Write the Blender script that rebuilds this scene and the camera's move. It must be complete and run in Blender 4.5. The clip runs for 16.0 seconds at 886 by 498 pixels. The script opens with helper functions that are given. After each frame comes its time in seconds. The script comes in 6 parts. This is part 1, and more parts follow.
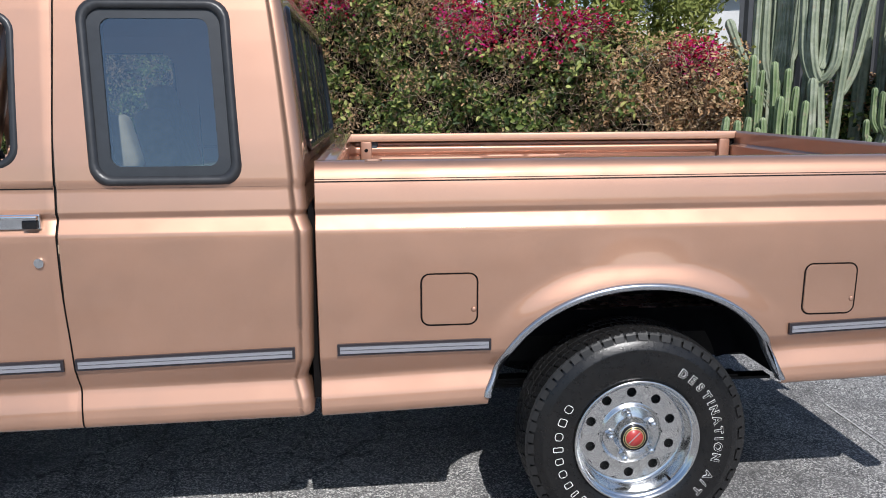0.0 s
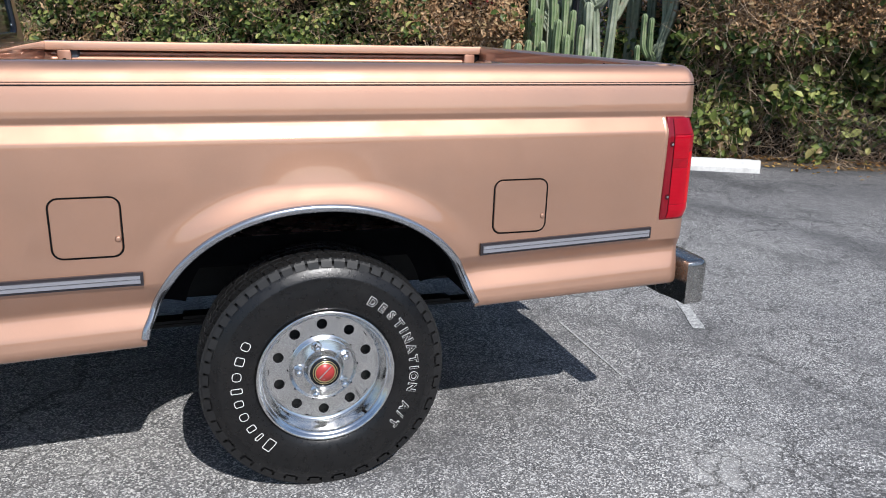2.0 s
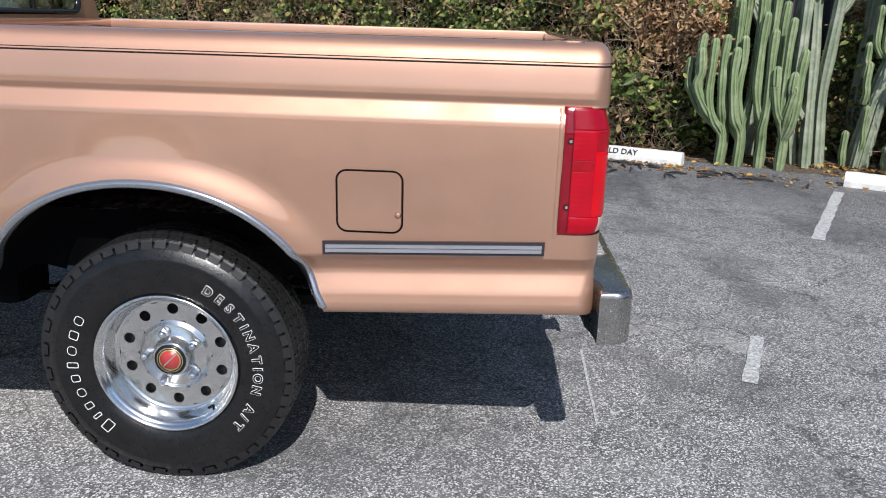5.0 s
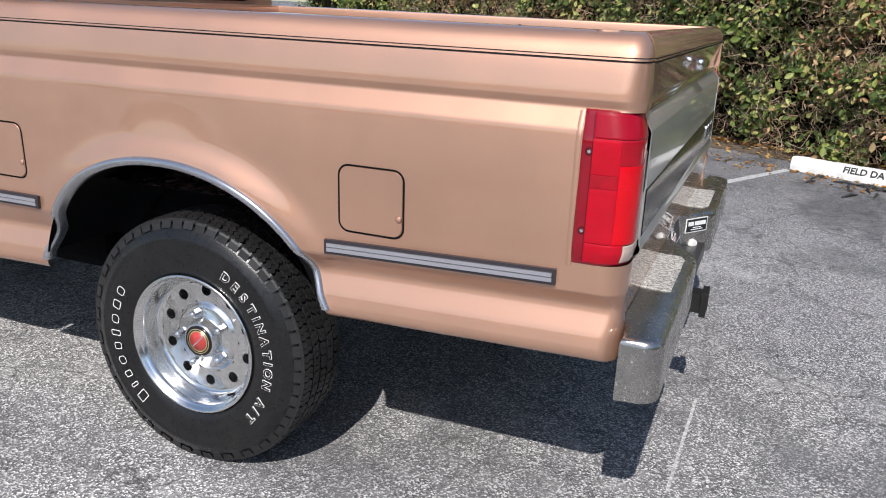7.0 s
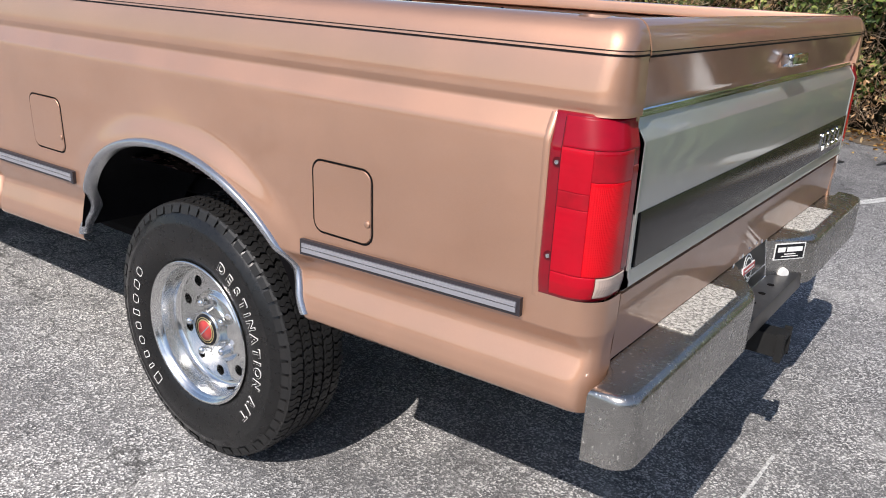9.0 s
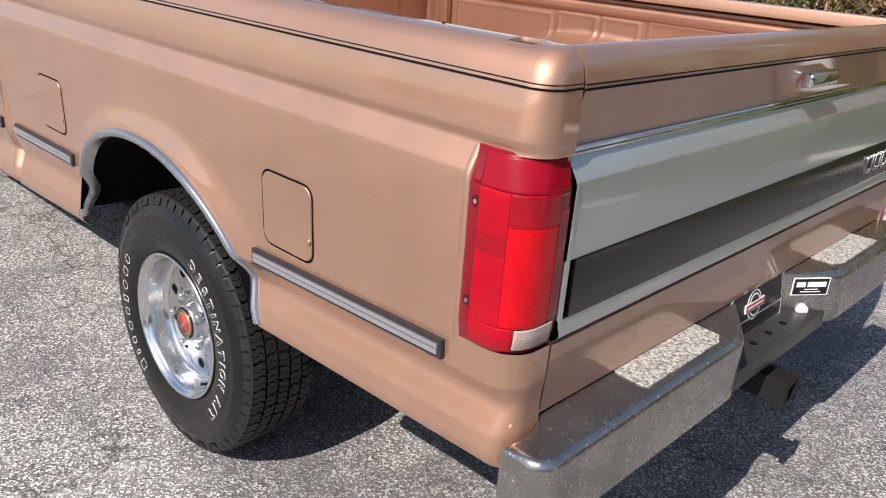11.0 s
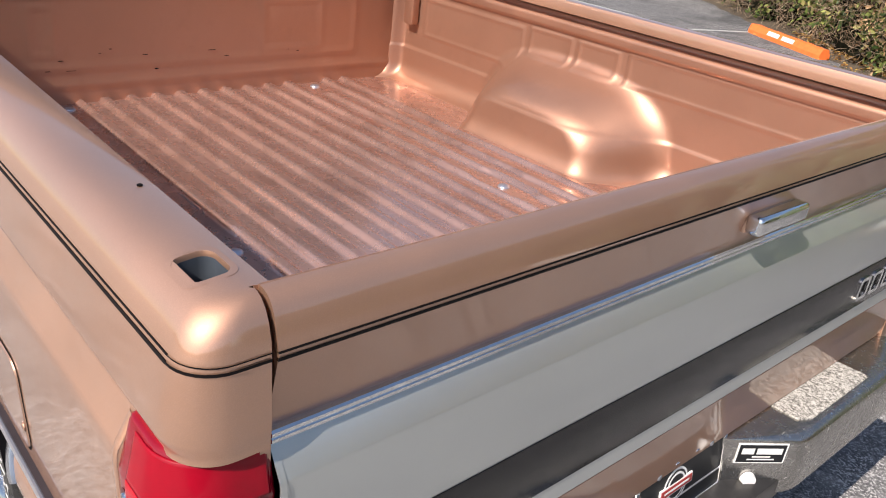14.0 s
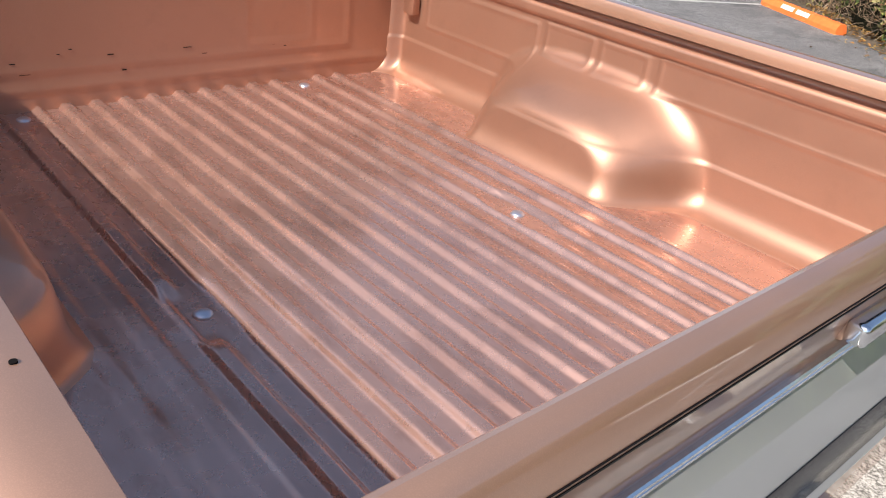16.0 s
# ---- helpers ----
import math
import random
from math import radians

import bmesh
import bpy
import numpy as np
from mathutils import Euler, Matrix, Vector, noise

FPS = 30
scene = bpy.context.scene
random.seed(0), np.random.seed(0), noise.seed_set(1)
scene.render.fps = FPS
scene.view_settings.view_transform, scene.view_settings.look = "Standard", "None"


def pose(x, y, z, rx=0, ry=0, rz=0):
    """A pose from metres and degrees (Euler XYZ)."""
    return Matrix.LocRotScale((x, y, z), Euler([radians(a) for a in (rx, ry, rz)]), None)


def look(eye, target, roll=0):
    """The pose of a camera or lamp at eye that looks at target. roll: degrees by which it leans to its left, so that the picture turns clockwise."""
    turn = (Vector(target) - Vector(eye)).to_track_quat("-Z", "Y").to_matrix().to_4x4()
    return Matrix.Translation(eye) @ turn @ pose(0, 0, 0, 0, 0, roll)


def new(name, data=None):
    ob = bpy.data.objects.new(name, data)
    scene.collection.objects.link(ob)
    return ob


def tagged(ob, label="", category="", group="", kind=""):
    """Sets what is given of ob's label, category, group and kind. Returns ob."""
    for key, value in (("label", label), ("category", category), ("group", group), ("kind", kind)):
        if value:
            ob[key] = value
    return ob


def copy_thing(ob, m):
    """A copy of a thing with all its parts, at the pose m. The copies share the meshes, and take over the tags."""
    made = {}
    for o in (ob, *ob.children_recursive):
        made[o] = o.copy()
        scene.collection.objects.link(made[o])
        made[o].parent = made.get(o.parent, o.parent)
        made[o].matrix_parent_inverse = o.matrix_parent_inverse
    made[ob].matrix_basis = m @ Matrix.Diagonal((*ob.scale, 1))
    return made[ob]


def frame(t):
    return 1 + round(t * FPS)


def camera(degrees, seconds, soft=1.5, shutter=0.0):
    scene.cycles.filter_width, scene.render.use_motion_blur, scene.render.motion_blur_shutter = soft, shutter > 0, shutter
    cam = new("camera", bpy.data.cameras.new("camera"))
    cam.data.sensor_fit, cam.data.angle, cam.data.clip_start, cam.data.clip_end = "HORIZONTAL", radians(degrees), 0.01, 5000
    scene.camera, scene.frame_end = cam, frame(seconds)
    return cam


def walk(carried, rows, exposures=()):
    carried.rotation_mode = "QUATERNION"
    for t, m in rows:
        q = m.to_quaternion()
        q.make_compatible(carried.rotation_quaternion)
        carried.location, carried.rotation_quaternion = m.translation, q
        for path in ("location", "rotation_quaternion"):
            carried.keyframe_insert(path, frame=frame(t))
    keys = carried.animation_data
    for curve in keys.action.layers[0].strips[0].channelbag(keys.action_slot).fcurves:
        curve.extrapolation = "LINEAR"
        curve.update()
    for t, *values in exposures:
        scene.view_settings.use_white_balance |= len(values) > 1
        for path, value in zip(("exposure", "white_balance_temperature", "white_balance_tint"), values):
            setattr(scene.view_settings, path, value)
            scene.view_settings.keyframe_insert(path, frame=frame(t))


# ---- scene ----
cam = camera(58.5, 16.0, soft=1.0)
PATH = [
    (0, (-0.834, -2.339, 1.484), (-0.663, -0.382, 1.111), -0.3),
    (0.5, (-0.826, -2.206, 1.479), (-0.431, -0.293, 1.049), -0.4),
    (1, (-0.754, -2.152, 1.461), (-0.22, -0.288, 0.972), 0.2),
    (1.5, (-0.525, -2.165, 1.433), (0.066, -0.329, 0.906), 0.9),
    (2, (-0.337, -2.173, 1.409), (0.253, -0.341, 0.864), 1.3),
    (2.5, (-0.174, -2.042, 1.387), (0.363, -0.192, 0.853), 0.7),
    (3, (-0.025, -1.981, 1.366), (0.42, -0.105, 0.836), 0.4),
    (3.5, (0.225, -2.052, 1.356), (0.549, -0.152, 0.822), 0.5),
    (6, (1.158, -1.855, 1.345), (0.766, 0.017, 0.761), 2.3),
    (6.5, (1.26, -1.705, 1.333), (0.706, 0.126, 0.75), 2.4),
    (7, (1.456, -1.632, 1.336), (0.737, 0.14, 0.749), 2.6),
    (7.5, (1.629, -1.578, 1.341), (0.767, 0.125, 0.745), 3.0),
    (8, (1.645, -1.433, 1.336), (0.694, 0.217, 0.726), 3.0),
    (10.5, (1.906, -0.994, 1.407), (0.648, 0.391, 0.699), 3.9),
    (11, (1.882, -0.901, 1.44), (0.615, 0.461, 0.706), 4.5),
    (11.5, (1.942, -0.765, 1.468), (0.64, 0.56, 0.728), 5.2),
    (12, (1.953, -0.657, 1.501), (0.619, 0.641, 0.77), 5.6),
    (12.5, (1.843, -0.571, 1.557), (0.501, 0.718, 0.824), 5.8),
    (13, (1.748, -0.494, 1.604), (0.419, 0.792, 0.842), 6.1),
    (13.5, (1.744, -0.345, 1.641), (0.429, 0.922, 0.825), 6.9),
    (14, (1.741, -0.211, 1.666), (0.439, 1.032, 0.794), 7.1),
    (14.5, (1.628, -0.137, 1.695), (0.35, 1.107, 0.79), 6.6),
    (15, (1.524, -0.098, 1.705), (0.283, 1.171, 0.783), 6.1),
    (15.5, (1.468, -0.068, 1.697), (0.244, 1.209, 0.763), 6.5),
    (16, (1.466, -0.002, 1.701), (0.201, 1.224, 0.754), 7.5),
]
EXPOSURES = [(0.0, -0.06, 6150, 11), (3.5, -0.02, 6150, 11), (6.0, 0.08, 6250, 12), (8.0, 0.27, 6450, 13), (11.0, 0.32, 6850, 15), (12.5, 0.46, 7050, 17), (14.5, 0.52, 6900, 14), (16.0, 0.62, 6800, 13)]
walk(cam, [(t, look(eye, target, roll)) for t, eye, target, roll in PATH], EXPOSURES)

# ---- light ----
SUN = Vector((-0.16, 1.0, -1.0)).normalized()      # the way the sunlight travels
sun = new("sun", bpy.data.lights.new("sun", "SUN"))
sun.data.energy, sun.data.angle, sun.data.color = 5.0, radians(0.53), (1.0, 0.955, 0.89)
sun.matrix_world = look((0, 0, 20), Vector((0, 0, 20)) + SUN)
world = bpy.data.worlds.new("sky")
scene.world = world
world.use_nodes = True
_wn = world.node_tree.nodes
_sky = _wn.new("ShaderNodeTexSky")
_sky.sky_type, _sky.sun_disc = "NISHITA", False
_sky.sun_elevation, _sky.sun_rotation = radians(44.6), radians(171)
_sky.dust_density = 0.7
_wn["Background"].inputs[1].default_value = 0.120
world.node_tree.links.new(_sky.outputs[0], _wn["Background"].inputs[0])


# ---- materials ----
class Nodes:
    """A short hand for building one node material."""

    def __init__(self, name):
        self.mat = bpy.data.materials.new(name)
        self.mat.use_nodes = True
        self.tree = self.mat.node_tree
        self.bsdf = self.tree.nodes["Principled BSDF"]
        self.coord = self.tree.nodes.new("ShaderNodeTexCoord")

    def node(self, kind, **props):
        n = self.tree.nodes.new("ShaderNode" + kind)
        for k, v in props.items():
            n.inputs[k].default_value = v
        return n

    def link(self, a, b):
        self.tree.links.new(a, b)
        return self

    def noise(self, scale, detail=4.0, rough=0.6, stretch=None):
        n = self.node("TexNoise", Scale=scale, Detail=detail, Roughness=rough)
        src = self.coord.outputs["Object"]
        if stretch:
            m = self.node("Mapping", Scale=stretch)
            self.link(src, m.inputs["Vector"])
            src = m.outputs[0]
        self.link(src, n.inputs["Vector"])
        return n.outputs["Fac"]

    def ramp(self, fac, stops):
        r = self.tree.nodes.new("ShaderNodeValToRGB")
        while len(r.color_ramp.elements) < len(stops):
            r.color_ramp.elements.new(0.5)
        for e, (p, c) in zip(r.color_ramp.elements, stops):
            e.position = p
            e.color = (*c, 1) if len(c) == 3 else c
        self.link(fac, r.inputs[0])
        return r.outputs[0]

    def mix(self, fac, a, b, blend="MIX"):
        m = self.tree.nodes.new("ShaderNodeMix")
        m.data_type, m.blend_type = "RGBA", blend
        for sock, v in ((m.inputs[0], fac), (m.inputs[6], a), (m.inputs[7], b)):
            if isinstance(v, (int, float)):
                sock.default_value = v
            elif isinstance(v, tuple):
                sock.default_value = (*v, 1)
            else:
                self.link(v, sock)
        return m.outputs[2]

    def bump(self, height, strength, distance=0.01):
        b = self.node("Bump", Strength=strength, Distance=distance)
        self.link(height, b.inputs["Height"])
        self.link(b.outputs[0], self.bsdf.inputs["Normal"])
        return self

    def set(self, **values):
        names = {"color": "Base Color", "rough": "Roughness", "metal": "Metallic", "coat": "Coat Weight", "coat_rough": "Coat Roughness", "coat_ior": "Coat IOR",
                 "trans": "Transmission Weight", "ior": "IOR", "spec": "Specular IOR Level", "sub": "Subsurface Weight"}
        for k, v in values.items():
            s = self.bsdf.inputs[names[k]]
            if isinstance(v, tuple):
                s.default_value = (*v, 1)
            elif isinstance(v, (int, float)):
                s.default_value = v
            else:
                self.link(v, s)
        return self


def simple(name, color, rough=0.5, metal=0.0, coat=0.0, vary=0.12, scale=30.0, bump=0.0, spec=0.5):
    n = Nodes(name)
    f = n.noise(scale, 5)
    dark, light = tuple(c * (1 - vary) for c in color), tuple(min(1, c * (1 + vary)) for c in color)
    n.set(color=n.ramp(f, [(0.3, dark), (0.7, light)]), rough=rough, metal=metal, coat=coat, spec=spec)
    if bump:
        n.bump(n.noise(scale * 4, 6), bump, 0.004)
    return n.mat


def car_paint(name, color, rough, wear, coat=0.8, metal=0.55, coat_rough=0.025, coat_ior=1.5):
    """Metallic paint: fine flake, a slow drift of tone, and a clear coat."""
    n = Nodes(name)
    slow = n.noise(1.7, 3)
    flake = n.noise(900.0, 2)
    c = n.ramp(slow, [(0.3, tuple(v * 0.93 for v in color)), (0.7, tuple(min(1, v * 1.05) for v in color))])
    c = n.mix(n.ramp(flake, [(0.45, (0, 0, 0)), (0.75, (0.35, 0.35, 0.35))]), c, tuple(min(1, v * 1.35) for v in color))
    dirt = n.ramp(n.noise(14.0, 8, 0.7), [(0.52, (0, 0, 0)), (0.8, (wear, wear, wear))])
    c = n.mix(dirt, c, tuple(v * 0.55 for v in color))
    n.set(color=c, rough=n.ramp(n.noise(5.0, 5), [(0.3, (rough * 0.88,) * 3), (0.7, (rough * 1.12,) * 3)]), metal=metal, coat=coat, coat_rough=coat_rough, coat_ior=coat_ior, spec=0.5)
    return n.mat


PAINT = car_paint("copper_tan_paint", (0.49, 0.281, 0.187), 0.54, 0.03, 1.0, 0.76, 0.06, 1.75)
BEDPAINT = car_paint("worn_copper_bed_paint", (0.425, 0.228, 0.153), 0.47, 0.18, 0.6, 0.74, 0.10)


def floor_paint():
    n = Nodes("scuffed_bed_floor_paint")
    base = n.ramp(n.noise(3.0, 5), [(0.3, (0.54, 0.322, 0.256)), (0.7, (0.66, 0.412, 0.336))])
    scuff = n.ramp(n.noise(9.0, 5, 0.60, (0.5, 1.3, 1)), [(0.50, (0, 0, 0)), (0.62, (0.38, 0.38, 0.38))])
    c = n.mix(scuff, base, (0.33, 0.17, 0.125))
    chip = n.ramp(n.noise(38.0, 6, 0.85, (0.35, 1, 1)), [(0.735, (0, 0, 0)), (0.77, (0.8, 0.8, 0.8))])
    c = n.mix(chip, c, (0.80, 0.66, 0.58))
    n.set(color=c, rough=n.ramp(n.noise(18.0, 6), [(0.3, (0.22,) * 3), (0.7, (0.32,) * 3)]), metal=0.76, coat=0.6, coat_rough=0.10)
    n.bump(n.mix(0.45, n.noise(11.0, 5, 0.55), n.noise(34.0, 4, 0.6, (0.12, 1, 1))), 0.14, 0.006)
    return n.mat


FLOORPAINT = floor_paint()
STRIPE = simple("dark_brown_pinstripe", (0.007, 0.005, 0.005), 0.6, spec=0.12)
# near-black for the shade in gaps and holes, and for rubber
GAP = simple("black_gap_shade_and_rubber", (0.008, 0.007, 0.007), 0.8, spec=0.05)
UNDER = simple("black_underbody", (0.005, 0.005, 0.006), 0.85, bump=0.3, spec=0.05)
FRAME = simple("black_chassis_steel", (0.014, 0.014, 0.014), 0.6, bump=0.2, spec=0.2)
RUBBER = simple("black_window_rubber", (0.026, 0.027, 0.030), 0.38, vary=0.2)
RUBBERBAND = simple("dark_glass_border", (0.030, 0.034, 0.040), 0.45, vary=0.1, spec=0.35)
# bluish sky light inside the stake pockets, put into the colour
POCKET = simple("blue_grey_pocket_light", (0.050, 0.062, 0.078), 0.5)
MOULDV = simple("charcoal_moulding_vinyl", (0.024, 0.020, 0.024), 0.45)
SILVERV = simple("bright_silver_moulding", (0.60, 0.60, 0.65), 0.34, 0.85, vary=0.03, scale=8)
ARCHMETAL = simple("anodised_arch_trim", (0.42, 0.43, 0.46), 0.22, 0.85, vary=0.04, scale=8)
PLASTIC = simple("black_satin_plastic", (0.008, 0.008, 0.009), 0.20, vary=0.25, scale=12)
BEIGE = simple("beige_seat_cloth", (0.52, 0.42, 0.30), 0.9, bump=0.3)
CABIN = simple("dark_cabin_trim", (0.022, 0.022, 0.024), 0.8)
WHITE = simple("white_paint", (0.78, 0.78, 0.76), 0.5, vary=0.05)


def brushed(name, color, rough, streak, metal=1.0, stretch=(1, 60, 1)):
    n = Nodes(name)
    f = n.noise(14.0, 6, 0.7, stretch)
    g = n.noise(40.0, 7, 0.75)
    n.set(color=n.ramp(g, [(0.3, tuple(c * 0.86 for c in color)), (0.7, color)]), metal=metal,
          rough=n.ramp(f, [(0.3, (max(0.02, rough - streak),) * 3), (0.75, (rough + streak,) * 3)]))
    return n.mat


CHROME = brushed("chrome", (0.78, 0.79, 0.80), 0.10, 0.05)
ALLOY = brushed("polished_aluminium", (0.74, 0.745, 0.74), 0.20, 0.05, stretch=(3, 3, 3))
SATIN = simple("satin_silver_tailgate_panel", (0.50, 0.525, 0.515), 0.32, 0.70, 0.6, vary=0.02, scale=3)


def bumper_steel():
    n = Nodes("dulled_chrome_bumper_steel")
    cloud = n.noise(6.0, 6, 0.65)
    c = n.ramp(cloud, [(0.3, (0.31, 0.30, 0.285)), (0.7, (0.44, 0.43, 0.41))])
    pit = n.ramp(n.noise(95.0, 3, 0.6), [(0.63, (0, 0, 0)), (0.68, (1, 1, 1))])
    c = n.mix(pit, c, (0.85, 0.83, 0.78))
    n.set(color=c, metal=0.95, rough=n.ramp(n.noise(24.0, 7, 0.7), [(0.3, (0.17,) * 3), (0.75, (0.34,) * 3)]))
    return n.mat


BUMPER = bumper_steel()


def grip():
    n = Nodes("gritty_step_pad")
    f = n.noise(150.0, 4, 0.8)
    c = n.ramp(f, [(0.40, (0.07, 0.066, 0.06)), (0.50, (0.36, 0.345, 0.31)), (0.60, (0.62, 0.60, 0.56))])
    n.set(color=c, rough=0.85)
    n.bump(f, 0.8, 0.003)
    return n.mat


GRIP = grip()


def lens(name, color, ribs):
    n = Nodes(name)
    w = n.node("TexWave", Scale=ribs, Distortion=0.0)
    w.bands_direction = "Y"
    n.link(n.coord.outputs["Object"], w.inputs["Vector"])
    n.set(color=n.ramp(n.noise(9.0, 3), [(0.35, tuple(c * 0.8 for c in color)), (0.65, color)]), rough=0.45, coat=0.7, coat_rough=0.02, coat_ior=1.45, spec=0.05)
    h = n.node("TexWave", Scale=ribs * 0.8, Distortion=0.0)
    h.bands_direction = "Z"
    n.link(n.coord.outputs["Object"], h.inputs["Vector"])
    n.bump(n.mix(0.4, w.outputs["Color"], h.outputs["Color"]), 0.3, 0.002)
    return n.mat


# brighter red that carries the sun's glow inside the lens
RED = lens("red_lamp_lens", (0.60, 0.001, 0.008), 130.0)
REDSMOOTH = lens("smooth_red_lens", (0.42, 0.001, 0.012), 30.0)
REDDARK = simple("deep_red_lamp_border", (0.20, 0.001, 0.009), 0.3, coat=1.0, spec=0.1)
REDLINE = simple("dark_red_lens_joint", (0.075, 0.001, 0.005), 0.4, coat=0.6, spec=0.1)
REDTOP = simple("frosted_red_lens_top", (0.27, 0.001, 0.011), 0.40, coat=0.35, spec=0.12)
# darker red painting the reflection band and the dim upper lens
REDMID = simple("red_lens_reflection_tone", (0.30, 0.001, 0.009), 0.35, coat=0.7, vary=0.2, spec=0.08)
CLEAR = lens("clear_reverse_lens", (0.46, 0.36, 0.31), 60.0)


def tyre_rubber(name, base, gloss):
    n = Nodes(name)
    f = n.noise(60.0, 6, 0.7)
    dust = n.ramp(n.noise(9.0, 6, 0.7), [(0.45, (0, 0, 0)), (0.85, (0.25, 0.25, 0.25))])
    c = n.mix(dust, n.ramp(f, [(0.3, tuple(v * 0.75 for v in base)), (0.7, base)]), (0.035, 0.030, 0.026))
    n.set(color=c, rough=n.ramp(f, [(0.3, (gloss - 0.07,) * 3), (0.7, (gloss + 0.08,) * 3)]), spec=0.42)
    n.bump(n.noise(220.0, 4), 0.25, 0.002)
    return n.mat


TYRE = tyre_rubber("black_sidewall_rubber", (0.0075, 0.0075, 0.008), 0.30)
TREAD = tyre_rubber("dusty_tread_rubber", (0.013, 0.013, 0.0135), 0.48)


def tinted():
    m = bpy.data.materials.new("tinted_glass")
    m.use_nodes = True
    t = m.node_tree
    t.nodes.remove(t.nodes["Principled BSDF"])
    clear = t.nodes.new("ShaderNodeBsdfTransparent")
    clear.inputs[0].default_value = (0.36, 0.45, 0.50, 1)
    gloss = t.nodes.new("ShaderNodeBsdfGlossy")
    gloss.inputs["Color"].default_value = (0.80, 0.92, 1, 1)
    gloss.inputs["Roughness"].default_value = 0.03
    fres = t.nodes.new("ShaderNodeFresnel")
    fres.inputs[0].default_value = 2.55
    mix = t.nodes.new("ShaderNodeMixShader")
    t.links.new(fres.outputs[0], mix.inputs[0])
    t.links.new(clear.outputs[0], mix.inputs[1])
    t.links.new(gloss.outputs[0], mix.inputs[2])
    t.links.new(mix.outputs[0], t.nodes["Material Output"].inputs[0])
    return m


GLASS = tinted()


def asphalt():
    n = Nodes("worn_asphalt")

    def stones(scale, stops):
        v = n.node("TexVoronoi", Scale=scale, Randomness=1.0)
        n.link(n.coord.outputs["Object"], v.inputs["Vector"])
        sep = n.tree.nodes.new("ShaderNodeSeparateColor")
        n.link(v.outputs["Color"], sep.inputs[0])
        return n.ramp(sep.outputs[0], stops), v.outputs["Distance"]

    big = n.noise(0.7, 6, 0.6)
    mid = n.noise(7.0, 7, 0.7)
    grain, dist = stones(185.0, [(0.0, (0.035, 0.035, 0.037)), (0.45, (0.105, 0.105, 0.108)), (0.68, (0.24, 0.237, 0.232)), (0.82, (0.72, 0.71, 0.69)), (1.0, (0.95, 0.94, 0.90))])
    fines, _ = stones(320.0, [(0.0, (0.05, 0.05, 0.052)), (0.6, (0.22, 0.22, 0.22)), (1.0, (0.66, 0.65, 0.63))])
    base = n.mix(0.32, grain, fines)
    base = n.mix(1.0, base, n.ramp(big, [(0.30, (0.80, 0.80, 0.82)), (0.70, (1.22, 1.21, 1.19))]), "MULTIPLY")
    base = n.mix(n.ramp(mid, [(0.42, (0, 0, 0)), (0.72, (0.36, 0.36, 0.36))]), base, (0.42, 0.41, 0.40))
    stain = n.ramp(n.noise(1.1, 8, 0.68), [(0.57, (0, 0, 0)), (0.70, (0.5, 0.5, 0.5))])
    base = n.mix(stain, base, (0.52, 0.51, 0.485))
    patch = n.ramp(n.noise(0.9, 7, 0.65, (1.3, 0.8, 1)), [(0.38, (0.62, 0.62, 0.62)), (0.50, (0, 0, 0))])
    base = n.mix(patch, base, (0.10, 0.10, 0.104))
    v = n.node("TexVoronoi", Scale=1.6, Randomness=1.0)
    v.feature = "DISTANCE_TO_EDGE"
    jit = n.node("TexNoise", Scale=3.5, Detail=8.0, Roughness=0.7)
    n.link(n.coord.outputs["Object"], jit.inputs["Vector"])
    warp = n.mix(0.30, n.coord.outputs["Object"], jit.outputs["Color"])
    n.link(warp, v.inputs["Vector"])
    crack = n.ramp(v.outputs["Distance"], [(0.0, (0.9, 0.9, 0.9)), (0.011, (0, 0, 0))])
    some = n.ramp(n.noise(0.8, 3), [(0.44, (0, 0, 0)), (0.54, (1, 1, 1))])
    base = n.mix(n.mix(1.0, crack, some, "MULTIPLY"), base, (0.05, 0.05, 0.05))
    fine = n.node("TexVoronoi", Scale=5.5, Randomness=1.0)
    fine.feature = "DISTANCE_TO_EDGE"
    n.link(n.mix(0.16, n.coord.outputs["Object"], jit.outputs["Color"]), fine.inputs["Vector"])
    web = n.ramp(fine.outputs["Distance"], [(0.0, (0.85, 0.85, 0.85)), (0.024, (0, 0, 0))])
    where = n.ramp(n.noise(0.55, 4, 0.6), [(0.47, (0, 0, 0)), (0.56, (1, 1, 1))])
    base = n.mix(n.mix(1.0, web, where, "MULTIPLY"), base, (0.045, 0.044, 0.042))
    # tone multiplier, falling towards the hedge edge of the lot
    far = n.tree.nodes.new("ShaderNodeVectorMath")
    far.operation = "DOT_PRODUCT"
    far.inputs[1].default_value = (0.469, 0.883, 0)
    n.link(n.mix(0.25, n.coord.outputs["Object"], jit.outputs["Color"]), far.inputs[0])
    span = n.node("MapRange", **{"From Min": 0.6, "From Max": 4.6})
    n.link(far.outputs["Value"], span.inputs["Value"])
    edging = n.ramp(span.outputs[0], [(0.0, (1.0, 1.0, 1.0)), (0.25, (0.92, 0.92, 0.92)), (0.55, (0.86, 0.86, 0.865)), (1.0, (0.58, 0.58, 0.595))])
    base = n.mix(1.0, base, edging, "MULTIPLY")
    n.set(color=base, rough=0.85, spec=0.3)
    n.bump(dist, 0.5, 0.006)
    return n.mat


ASPHALT = asphalt()


